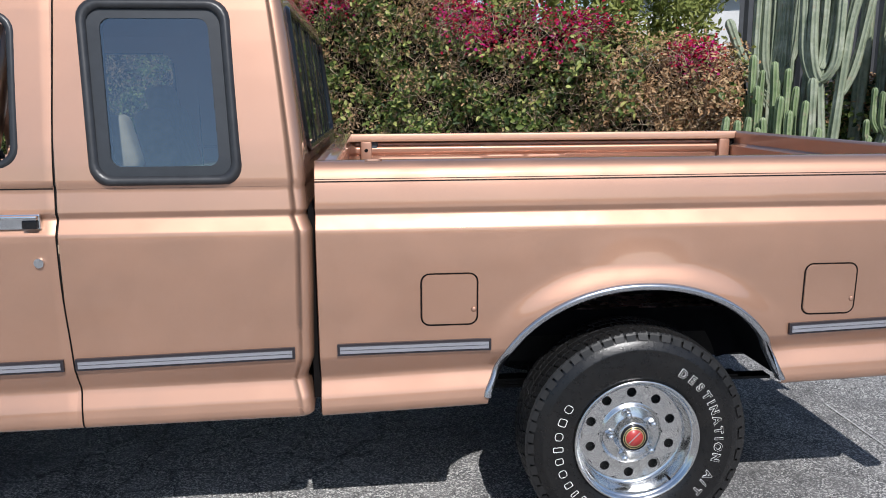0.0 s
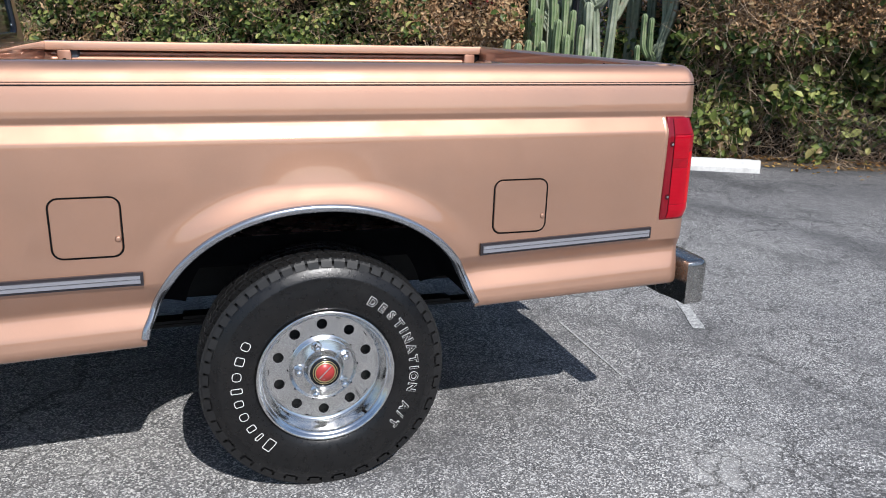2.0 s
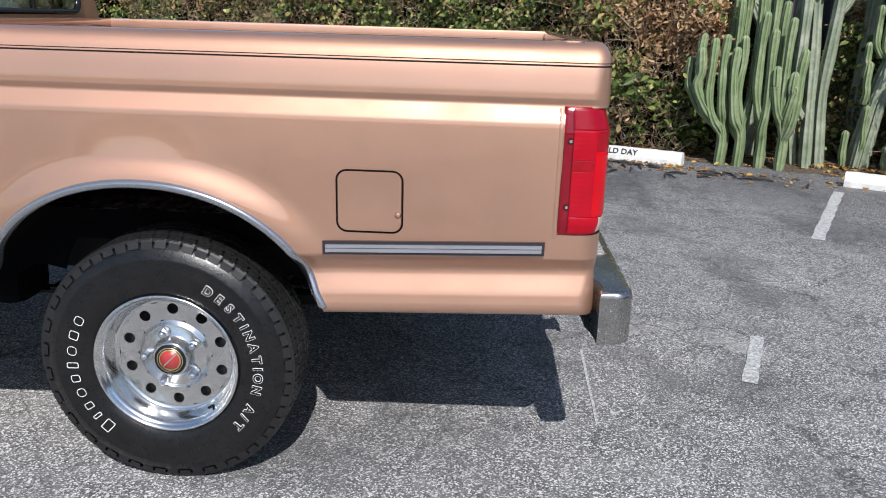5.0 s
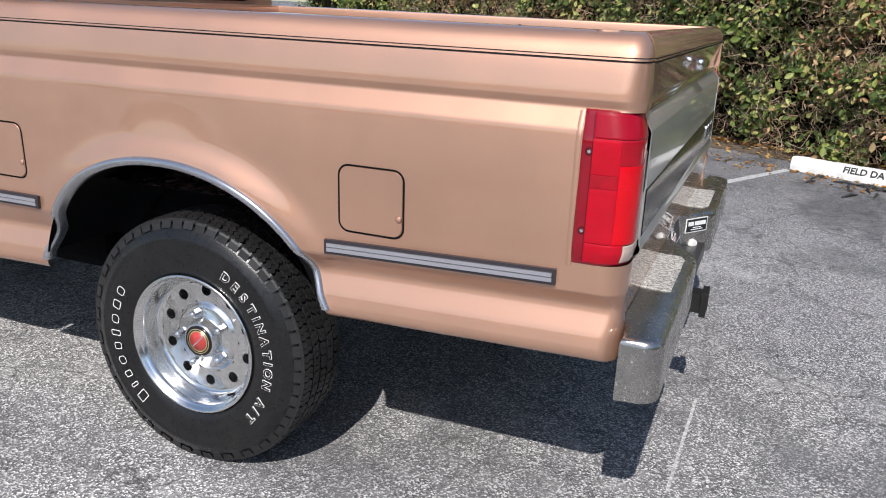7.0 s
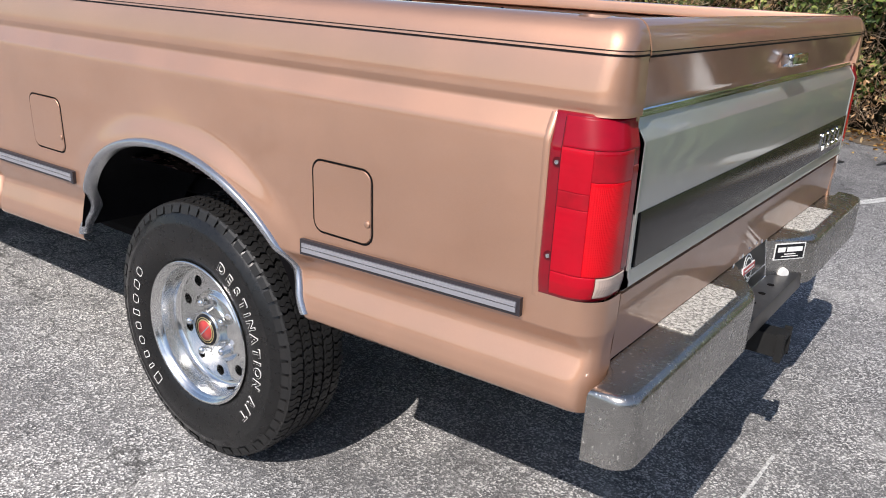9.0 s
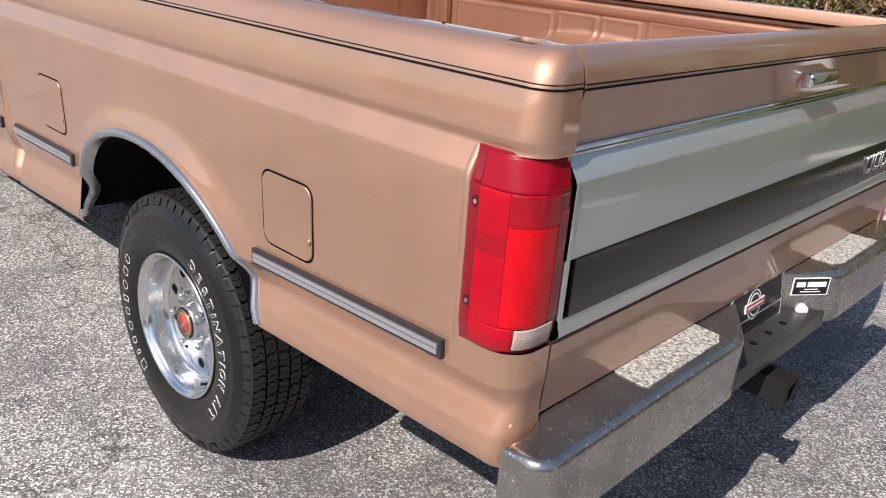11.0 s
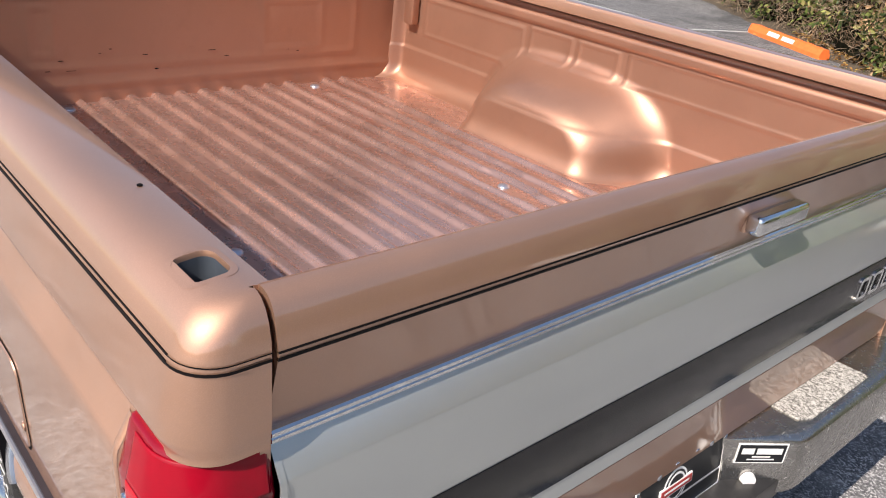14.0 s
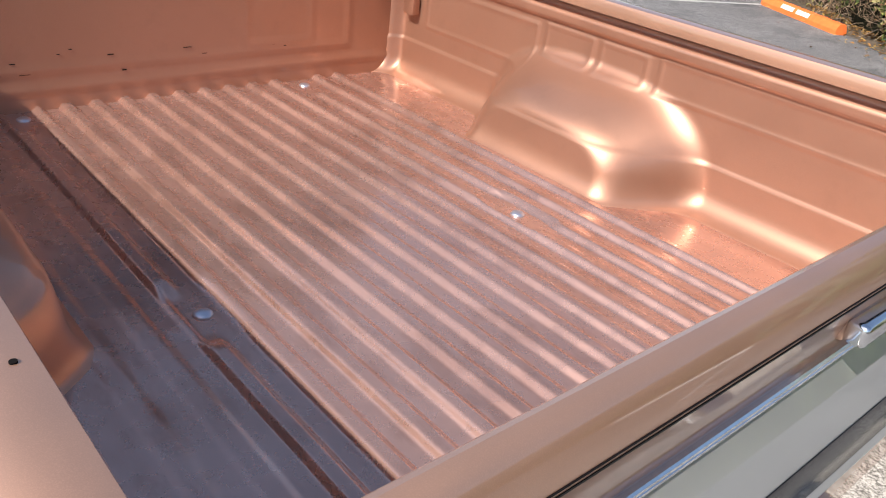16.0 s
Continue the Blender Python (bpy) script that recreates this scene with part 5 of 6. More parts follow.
def cab_shell():
    zs = sorted({round(z, 4) for z, _ in CABSKIN} | {round(0.56 + 0.016 * k, 4) for k in range(43)} | {z for z, _ in CAB_UP} | {round(1.26 + 0.0125 * k, 4) for k in range(44)}, reverse=True)
    xs = [-1.742 + 0.0125 * i for i in range(53)]
    rows = []

    def back_x(z):
        return CAB_BACK - cab_in(z) * 0.75

    def side_row(x, far):
        row = []
        for z in zs:
            end = back_x(z) - CAB_R
            k = max(0.0, (x + 1.20) / (xs[-1] + 1.20))
            row.append(flip((x if k == 0 else -1.20 + k * (end + 1.20), cab_in(z), z + low_shift(x, z)), far))
        return row

    for x in xs:
        rows.append(side_row(x, False))
    for k in range(9):
        a = radians(90 * k / 8)
        row = []
        for z in zs:
            o = cab_in(z)
            back = CAB_BACK - o * 0.75
            row.append((back - CAB_R + CAB_R * math.sin(a), o + CAB_R - CAB_R * math.cos(a), z + low_shift(-1.05, z)))
        rows.append(row)
    ys = [0.12 + 0.0125 * k for k in range(145)]
    for y in ys:
        rows.append([(CAB_BACK - cab_in(z) * 0.75, min(max(y, cab_in(z) + CAB_R), 2 * CENTRE - cab_in(z) - CAB_R), z + low_shift(-1.05, z)) for z in zs])
    for k in range(8, -1, -1):
        a = radians(90 * k / 8)
        rows.append([flip((CAB_BACK - cab_in(z) * 0.75 - CAB_R + CAB_R * math.sin(a), cab_in(z) + CAB_R - CAB_R * math.cos(a), z + low_shift(-1.05, z)), True) for z in zs])
    for x in reversed(xs):
        rows.append(side_row(x, True))
    n1 = len(xs)

    def keep(i, j):
        p = [rows[i][j], rows[i + 1][j], rows[i][j + 1], rows[i + 1][j + 1]]
        c = [sum(q[k] for q in p) / 4 for k in range(3)]
        if i < n1 - 1 or i >= len(rows) - n1:
            return not in_rect(c[0], c[2], qw_x(c[2]), QW[1], QW[2] - 0.022, QW[3] - 0.022, QW[4])
        return not in_rect(c[1], c[2], RW[0], RW[1], RW[2] - 0.02, RW[3] - 0.02, RW[4])

    put("cab_shell", [v for r in rows for v in r], grid_faces(len(rows), len(zs), keep, flip=False), PAINT, TRUCK, "copper tan rear cab corner and back panel")
    # roof
    m = 24
    verts = []
    for i in range(m + 1):
        x = -1.16 - (2.62 - 1.16) * i / m
        for j in range(m + 1):
            y = 0.262 + (2 * CENTRE - 0.524) * j / m
            s = 1 - (2 * j / m - 1) ** 2
            e = smooth01(0, 0.12, i / m) * smooth01(1, 0.85, i / m)
            verts.append((x, y, 1.899 + 0.03 * s * e))
    put("roof", verts, grid_faces(m + 1, m + 1), PAINT, TRUCK)
    bm = bmesh.new()
    add_box(bm, (-1.245, 0.27, 1.80), (-1.15, 2 * CENTRE - 0.27, 1.895), 0.03)
    part("roof_rear_edge", bm, PAINT, TRUCK, smooth=True, sharp=60)


cab_shell()


def ring_part(name, outer, inner, place, lift, mat, parent, label=""):
    n = len(outer)
    mid = [((a + c) / 2, (b + d) / 2) for (a, b), (c, d) in zip(outer, inner)]
    verts = [place(u, v, 0.0) for u, v in outer] + [place(u, v, lift * 0.8) for u, v in [(a * 0.8 + c * 0.2, b * 0.8 + d * 0.2) for (a, b), (c, d) in zip(outer, inner)]] + [place(u, v, lift) for u, v in mid] + [place(u, v, lift * 0.5) for u, v in inner] + [place(u, v, -0.01) for u, v in inner]
    faces = [(k * n + i, k * n + (i + 1) % n, (k + 1) * n + (i + 1) % n, (k + 1) * n + i) for k in range(4) for i in range(n)]
    return put(name, verts, faces, mat, parent, label)


def quarter_window(mirror):
    def place(u, v, d):
        z = QW[1] + v
        return flip((qw_x(z) + u, cab_in(z) - d, z), mirror)

    frame = ring_part("quarter_window", rounded(QW[2], QW[3], QW[4]), rounded(QW[2] - 0.058, QW[3] - 0.058, QW[4] * 0.7), place, 0.014, RUBBER, TRUCK, "dark tinted quarter window in thick black rubber frame")
    band_o, band_i = rounded(QW[2] - 0.046, QW[3] - 0.046, QW[4] * 0.8), rounded(QW[2] - 0.128, QW[3] - 0.112, 0.03)
    k = len(band_o)
    put("inner_frame", [place(u, v, 0.0002) for u, v in band_o] + [place(u, v, 0.0002) for u, v in band_i] + [place(u, v, -0.03) for u, v in band_i],
        [(a + i, a + (i + 1) % k, a + k + (i + 1) % k, a + k + i) for a in (0, k) for i in range(k)], RUBBERBAND, frame, "dark inner border of the glass", smooth=False)
    pts = rounded(QW[2] - 0.05, QW[3] - 0.05, QW[4] * 0.8)
    g = put("glass", [place(u, v, -0.002) for u, v in pts], [tuple(range(len(pts)))], GLASS, frame, "dark tinted glass", smooth=False)
    g.visible_shadow = False


quarter_window(False)
quarter_window(True)


def rear_window():
    def place(u, v, d):
        z = RW[1] + v
        return (CAB_BACK - cab_in(z) * 0.75 + d, RW[0] + u, z)

    frame = ring_part("rear_window", rounded(RW[2], RW[3], RW[4]), rounded(RW[2] - 0.05, RW[3] - 0.05, RW[4] * 0.7), place, 0.012, PLASTIC, TRUCK, "sliding rear cab window with black frame")
    pts = rounded(RW[2] - 0.04, RW[3] - 0.04, RW[4] * 0.8)
    g = put("glass", [place(u, v, -0.002) for u, v in pts], [tuple(range(len(pts)))], GLASS, frame, smooth=False)
    g.visible_shadow = False
    for u in (-0.40, 0.0, 0.40):
        verts, faces = [], []
        for v in (-0.21, 0.21):
            for du, d in ((-0.011, 0.0), (-0.011, 0.008), (0.011, 0.008), (0.011, 0.0)):
                verts.append(place(u + du, v, d))
        put("window_mullion", verts, [(0, 1, 5, 4), (1, 2, 6, 5), (2, 3, 7, 6)], PLASTIC, frame, smooth=False)


rear_window()
bm = bmesh.new()
add_box(bm, (-1.20, CENTRE - 0.14, 1.845), (-1.125, CENTRE + 0.14, 1.885), 0.01)
part("high_brake_lamp", bm, REDDARK, TRUCK, "red high-mounted brake lamp")


def cab_fillers():
    # black box that stands in for the shade between cab and bed
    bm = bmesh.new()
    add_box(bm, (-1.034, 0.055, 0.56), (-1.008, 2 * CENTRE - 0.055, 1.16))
    part("cab_gap_shade", bm, GAP, TRUCK)
    for far in (False, True):
        for z, h in ((1.2485, 0.0009), (1.2415, 0.0017)):
            for x0, x1 in ((-1.74, -1.075), (-2.74, -1.752)):
                along_skin("pinstripe", x0, x1, lambda x: z - 0.006, h, STRIPE, TRUCK, mirror=far)
        moulding(-1.728, -1.083, 0.7105 + 0.001, 0.727, far, TRUCK)
        moulding(-2.74, -1.762, 0.690, 0.7105, far, TRUCK)


cab_fillers()


def door(mirror):
    zs = sorted({round(z, 4) for z, _ in CABSKIN} | {round(0.56 + 0.02 * k, 4) for k in range(35)} | {z for z, _ in CAB_UP} | {round(1.26 + 0.0125 * k, 4) for k in range(44)}, reverse=True)
    xs = [-2.75 + 0.0125 * i for i in range(81)]
    edge = lambda z: -1.748 + 0.022 * smooth01(1.0, 0.5, z) + 0.014 * smooth01(1.25, 1.8, z)
    rows = []
    for i, x in enumerate(xs):
        rows.append([flip((x if i < len(xs) - 1 else edge(z), cab_in(z) + (0.004 if i in (0, len(xs) - 1) else 0), z + low_shift(x, z)), mirror) for z in zs])

    def keep(i, j):
        c = [(rows[i][j][k] + rows[i + 1][j + 1][k]) / 2 for k in range(3)]
        return not in_rect(c[0], c[2], DW[0], DW[1], DW[2] - 0.03, DW[3] - 0.03, DW[4])

    d = put("door", [v for r in rows for v in r], grid_faces(len(rows), len(zs), keep, flip=mirror), PAINT, TRUCK, "copper tan cab door with open window")

    def place(u, v, dd):
        z = DW[1] + v
        return flip((DW[0] + u, cab_in(z) - dd, z), mirror)

    ring_part("window_seal", rounded(DW[2], DW[3], DW[4]), rounded(DW[2] - 0.04, DW[3] - 0.04, DW[4] * 0.7), place, 0.006, RUBBER, d, "black window seal")
    bm = bmesh.new()
    add_box(bm, flip((-1.945, 0.004, 1.122), mirror), flip((-1.787, -0.0085, 1.166), mirror), 0.004)
    part("handle_recess", bm, CHROME, d, "chrome door handle surround")
    bm = bmesh.new()
    add_box(bm, flip((-1.945, -0.006, 1.150), mirror), flip((-1.790, -0.026, 1.163), mirror), 0.004)
    part("door_handle", bm, CHROME, d, "chrome door handle", smooth=True, sharp=50)
    bm = bmesh.new()
    add_box(bm, flip((-1.834, -0.006, 1.125), mirror), flip((-1.792, -0.020, 1.149), mirror), 0.003)
    part("handle_button", bm, PLASTIC, d, "black door handle button")
    bm = bmesh.new()
    add_cyl(bm, flip((-1.800, 0.0, 1.024), mirror), flip((-1.800, -0.016, 1.024), mirror), 0.0165, 0.014, 20)
    part("door_lock", bm, CHROME, d, "round chrome door lock", smooth=True, sharp=40)
    # black seam beside the door
    verts = []
    for z in zs:
        zz = z + low_shift(-1.74, z)
        verts += [flip((edge(z) - 0.001, cab_in(z) - 0.0014, zz), mirror), flip((edge(z) + 0.004, cab_in(z) - 0.0014, zz), mirror)]
    put("door_seam", verts, grid_faces(len(zs), 2), GAP, d, smooth=False)


door(False)
door(True)


def cabin():
    # seats, dark trim and steering wheel as seen through the glass
    for y in (0.45, 1.59):
        s = root("front_seat", "beige cloth bucket seat", "")
        if "category" in s:
            del s["category"]
        s.parent = TRUCK
        bm = bmesh.new()
        add_box(bm, (-0.10, -0.24, -0.28), (0.06, 0.24, 0.34), 0.06, Matrix.Translation((-1.75, y, 1.12)) @ pose(0, 0, 0, 0, -12, 0), 3)
        part("backrest", bm, BEIGE, s, smooth=True)
        bm = bmesh.new()
        add_box(bm, (-0.05, -0.12, -0.08), (0.05, 0.12, 0.08), 0.035, Matrix.Translation((-1.82, y, 1.47)) @ pose(0, 0, 0, 0, -12, 0), 3)
        part("headrest", bm, BEIGE, s, smooth=True)
        bm = bmesh.new()
        add_box(bm, (-2.30, y - 0.25, 0.82), (-1.75, y + 0.25, 0.96), 0.05, None, 3)
        part("cushion", bm, BEIGE, s, smooth=True)
    bm = bmesh.new()
    add_box(bm, (-1.30, 0.15, 0.75), (-1.12, 2 * CENTRE - 0.15, 1.24), 0.05, None, 3)
    part("rear_bench", bm, BEIGE, TRUCK, "beige rear bench", smooth=True)
    bm = bmesh.new()
    add_box(bm, (-0.035, -0.05, -0.08), (0.035, 0.05, 0.10), 0.03, Matrix.Translation((-1.625, 0.30, 1.34)) @ pose(0, 0, 0, 0, -14, 0), 3)
    add_box(bm, (-1.665, 0.20, 1.17), (-1.555, 0.36, 1.26), 0.035, None, 3)
    part("jump_seat", bm, BEIGE, TRUCK, "folded beige jump seat", smooth=True)
    bm = bmesh.new()
    add_box(bm, (-3.05, 0.12, 0.9), (-2.70, 2 * CENTRE - 0.12, 1.25), 0.05, None, 2)
    part("dashboard", bm, CABIN, TRUCK, "dark dashboard", smooth=True)
    v, f = tube([(-2.52 + 0.05 * math.cos(radians(a)), 0.52 + 0.19 * math.cos(radians(a)), 1.18 + 0.19 * math.sin(radians(a))) for a in range(0, 360, 15)], 0.014, 8, True)
    put("steering_wheel", v, f, PLASTIC, TRUCK, "black steering wheel")


cabin()


def front_end():
    # fenders, hood and windscreen pillars, level with the doors
    def section(x, h):
        return [(x, 0.0, 0.52), (x, -0.004, 0.80), (x, -0.010, 1.09), (x, 0.012, 1.15), (x, 0.03, h - 0.06), (x, 0.10, h), (x, CENTRE, h + 0.03)]
    rows = []
    for x, h in ((-2.76, 1.24), (-3.2, 1.22), (-3.9, 1.18), (-4.30, 1.13), (-4.42, 1.05)):
        left = section(x, h)
        rows.append(left + [flip(p, True) for p in reversed(left[:-1])])
    n = len(rows[0])
    verts = [v for r in rows for v in r]
    put("hood", verts, grid_faces(len(rows), n) + [tuple(range((len(rows) - 1) * n, len(rows) * n))], PAINT, TRUCK, "copper tan hood and front wings", smooth=False)
    for y0 in (0.02, 2 * CENTRE - 0.10):
        s = 1 if y0 < 1 else -1
        bm = bmesh.new()
        add_cyl(bm, (-2.80, y0 + 0.04, 1.22), (-2.55, y0 + 0.04 + s * 0.20, 1.89), 0.035, segs=10)
        part("windscreen_pillar", bm, PAINT, TRUCK, smooth=True)
    g = put("windscreen", [(-2.84, 0.08, 1.23), (-2.84, 2 * CENTRE - 0.08, 1.23), (-2.57, 2 * CENTRE - 0.28, 1.89), (-2.57, 0.28, 1.89)], [(0, 1, 2, 3)], GLASS, TRUCK, smooth=False)
    g.visible_shadow = False


front_end()


# ---- planting behind the bays ----
def leaf_cloud(name, mat, centres, normals, sizes, label="", category="", seed=1, parent=None, kind="stuff", long=1.5):
    """Many small folded leaves in one mesh."""
    rng = np.random.default_rng(seed)
    c, nrm = np.asarray(centres, float), np.asarray(normals, float)
    n = len(c)
    nrm = nrm + rng.normal(0, 0.55, (n, 3))
    nrm /= np.linalg.norm(nrm, axis=1, keepdims=True)
    t = rng.normal(0, 1, (n, 3))
    t -= nrm * np.sum(t * nrm, axis=1, keepdims=True)
    t /= np.linalg.norm(t, axis=1, keepdims=True)
    b = np.cross(nrm, t)
    s = np.asarray(sizes, float).reshape(-1, 1)
    fold = nrm * s * 0.16
    half = t * s * long * 0.5
    side = b * s * 0.42
    tip = c + half - fold
    v = np.stack([c - half, c - side - half * 0.35 + fold, c - side * 0.85 + half * 0.35 + fold * 0.7, tip, c + side * 0.85 + half * 0.35 + fold * 0.7, c + side - half * 0.35 + fold], axis=1).reshape(-1, 3)
    me = bpy.data.meshes.new(name)
    me.vertices.add(6 * n)
    me.vertices.foreach_set("co", v.astype(np.float32).ravel())
    idx = (np.arange(n, dtype=np.int32)[:, None] * 6 + np.array([0, 1, 2, 3, 0, 3, 4, 5], dtype=np.int32)).ravel()
    me.loops.add(8 * n)
    me.loops.foreach_set("vertex_index", idx)
    me.polygons.add(2 * n)
    me.polygons.foreach_set("loop_start", np.arange(0, 8 * n, 4, dtype=np.int32))
    me.update(calc_edges=True)
    me.materials.append(mat)
    ob = new(name, me)
    if parent is not None:
        ob.parent = parent
    return tagged(ob, label, category, kind=kind)


# the front of the hedge: from the near bays round to the far ones
HEDGE = [Vector((9.4, 3.05, 0)), Vector((5.2, 5.35, 0)), Vector((0.70, 7.66, 0)), Vector((-3.2, 10.85, 0)), Vector((-9.5, 15.6, 0))]


def hedge_at(s):
    for a, b in zip(HEDGE, HEDGE[1:]):
        d = (b - a).length
        if s <= d:
            t = (b - a) / d
            return a + t * s, Vector((t.y, -t.x, 0))
        s -= d
    t = (HEDGE[-1] - HEDGE[-2]).normalized()
    return HEDGE[-1], Vector((t.y, -t.x, 0))


HEDGE_LEN = sum((b - a).length for a, b in zip(HEDGE, HEDGE[1:]))
GAP0, GAP1 = 5.12, 6.98               # where the cacti stand


def hedge_top(s):
    if s < GAP0:
        return 2.55 + 0.12 * math.sin(s * 3.1)
    return 2.02 + 1.15 * smooth01(GAP1, GAP1 + 6.0, s) + 0.09 * math.sin(s * 2.3) + 0.06 * math.sin(s * 5.9 + 1)


def lumps(s, z):
    return 0.13 * math.sin(s * 2.1 + z * 1.3) + 0.09 * math.sin(s * 4.7 - z * 3.1 + 1.0) + 0.06 * math.sin(s * 9.0 + z * 7.0)


def hedge():
    rng = np.random.default_rng(11)
    groups = {"leaf": ([], [], []), "dry": ([], [], []), "bract": ([], [], [])}
    n = 0
    while n < 6900:
        s = rng.uniform(0, HEDGE_LEN) if n % 4 else rng.uniform(0, GAP0)
        if s > 13.5 and rng.uniform() < 0.5:
            continue
        low = GAP0 < s < GAP1
        top = (1.55 if s < 5.95 else 0.9) if low else hedge_top(s)
        z = rng.uniform(0.10, top) if rng.uniform() < 0.86 else top + rng.normal(0, 0.07)
        if z < 0.40 and rng.uniform() < 0.5:
            continue
        if s < GAP0 and z < 1.3 and math.sin(s * 5.3 + 2 * math.sin(z * 4)) + math.sin(z * 7.1 + s * 2.3) + 0.7 * math.sin(s * 11 - z * 9) < 0.55 and rng.uniform() < 0.90:
            continue
        if s >= GAP1 and math.sin(s * 6.1 + 2 * math.sin(z * 5)) + math.sin(z * 8.3 - s * 2.9) < 0.05 - 0.6 * smooth01(1.1, 1.4, z) and rng.uniform() < 0.85:
            continue
        n += 1
        p, back = hedge_at(s)
        roll = smooth01(top - 0.5, top, z)
        depth = abs(rng.normal(0, 0.16)) + lumps(s, z) + 0.02 + 0.30 * roll * roll + (0.75 if low else 0)
        if s < GAP0:
            depth -= 0.22 * smooth01(1.12, 1.35, z)
        c = p + back * depth
        # how dry this sprig is
        dryness = 0.5 + 0.5 * math.sin(s * 1.25 + 0.9) * math.sin(z * 2.2 + s * 0.7)
        if GAP1 <= s < GAP1 + 2.4:
            dry = 0.88 * smooth01(0.75, 1.05, z) * smooth01(GAP1 + 1.9, GAP1 + 0.7, s) + 0.10
        elif s < GAP0:
            dry = 0.08 + 0.85 * smooth01(1.25, 1.5, z)
        else:
            dry = 0.12 + 0.50 * smooth01(0.50, 0.85, dryness) + 0.25 * smooth01(1.4, 1.8, z)
        dry = 1.0 if rng.uniform() < dry else 0.06
        flower = s > GAP1 + 0.32 and z > top - 0.40 and math.sin(s * 3.7) + math.sin(s * 1.9 + 2) + 0.8 * math.sin(z * 9 + s * 2) > -0.25
        big = rng.uniform(0.75, 1.25)
        facing = -back + Vector((0, 0, 0.55 + roll)) + Vector(tuple(rng.normal(0, 0.35, 3)))
        m = int(rng.integers(14, 30) * (1.8 if dry > 0.5 and s < GAP1 + 2 else 1))
        spread = rng.normal(0, 1, (m, 3)) * np.array((0.085, 0.085, 0.075))
        for k in range(m):
            u = rng.uniform()
            if flower and u < 0.8:
                g, size = "bract", rng.uniform(0.030, 0.05)
            elif u < dry:
                g, size = "dry", rng.uniform(0.022, 0.052) * (0.62 if s < GAP0 + 1 else 0.7)
            else:
                g, size = "leaf", rng.uniform(0.036, 0.066) * big * (1.25 if s < GAP0 else 1.0)
            groups[g][0].append((c.x + spread[k][0], c.y + spread[k][1], max(z + spread[k][2], 0.03)))
            groups[g][1].append(tuple(facing))
            groups[g][2].append(size)
    h = root("hedge", "tall clipped bougainvillea hedge, green with dry brown patches and magenta flowers", "hedge")
    leaf_cloud("green_leaves", LEAF, *groups["leaf"], seed=1, parent=h)
    leaf_cloud("dry_leaves", DRYLEAF, *groups["dry"], "dry brown leaves", seed=2, parent=h, long=2.2)
    leaf_cloud("blossom", BRACT, *groups["bract"], "magenta flowers", seed=3, parent=h, long=1.1)
    # near-black sheet behind the leaves, painting the shade deep in the hedge
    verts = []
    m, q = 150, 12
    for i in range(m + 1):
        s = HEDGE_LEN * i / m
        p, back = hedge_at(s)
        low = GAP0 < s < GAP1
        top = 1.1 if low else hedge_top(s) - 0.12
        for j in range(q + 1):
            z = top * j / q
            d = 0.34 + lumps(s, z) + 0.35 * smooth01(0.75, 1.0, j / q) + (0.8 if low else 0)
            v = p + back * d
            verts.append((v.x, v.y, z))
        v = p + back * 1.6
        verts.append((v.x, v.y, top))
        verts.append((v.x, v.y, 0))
    put("hedge_shade_sheet", verts, grid_faces(m + 1, q + 3), HEDGESHADE, h)
    # twigs
    tv, tf = [], []
    rnd = random.Random(4)
    for k in range(42000):
        s = rnd.uniform(0, GAP0) if k % 3 == 0 else rnd.uniform(0, HEDGE_LEN * 0.8)
        low = GAP0 < s < GAP1
        top = 0.9 if low else hedge_top(s)
        z = rnd.uniform(1.15, top) if s < GAP0 and k % 6 < 3 else rnd.uniform(0.03, top)
        p, back = hedge_at(s)
        c = p + back * (rnd.uniform(-0.08, 0.18) - (0.2 * smooth01(1.12, 1.35, z) if s < GAP0 else 0) + lumps(s, z) + (0.7 if low else 0))
        a = Vector((c.x, c.y, z))
        d = Vector((rnd.gauss(0, 1), rnd.gauss(0, 1), rnd.gauss(0.2, 1))).normalized() * rnd.uniform(0.06, 0.26)
        if s < GAP0 and k % 2:
            d *= 2.0
        w = Vector((rnd.gauss(0, 1), rnd.gauss(0, 1), rnd.gauss(0, 1))).normalized() * rnd.uniform(0.0015, 0.004)
        mid = a + d * 0.5 + Vector((rnd.gauss(0, .02), rnd.gauss(0, .02), rnd.gauss(0, .02)))
        e = a + d
        base = len(tv)
        u = d.cross(w).normalized() * w.length
        for c2, kk in ((a, 1), (mid, 0.8), (e, 0.4)):
            tv += [c2 + w * kk, c2 - w * kk * 0.5 + u * kk, c2 - w * kk * 0.5 - u * kk]
        for r in (0, 3):
            for q2 in range(3):
                tf.append((base + r + q2, base + r + (q2 + 1) % 3, base + r + 3 + (q2 + 1) % 3, base + r + 3 + q2))
    tagged(put("twig_tangle", tv, tf, TWIG, h, "bare dry twigs", smooth=False), kind="stuff")


hedge()


def soil_strip():
    verts = []
    m = 120
    rnd = random.Random(6)
    for i in range(m + 1):
        p, back = hedge_at(HEDGE_LEN * i / m)
        a, b = p - back * (0.16 + rnd.uniform(-0.05, 0.07)), p + back * 1.8
        mid = p + back * 0.25
        verts += [(a.x, a.y, 0.004), (mid.x, mid.y, 0.035), (b.x, b.y, 0.05)]
    tagged(put("soil_strip", verts, grid_faces(m + 1, 3), SOIL), "strip of bare soil and fallen leaves under the hedge", "soil", kind="structure")


soil_strip()


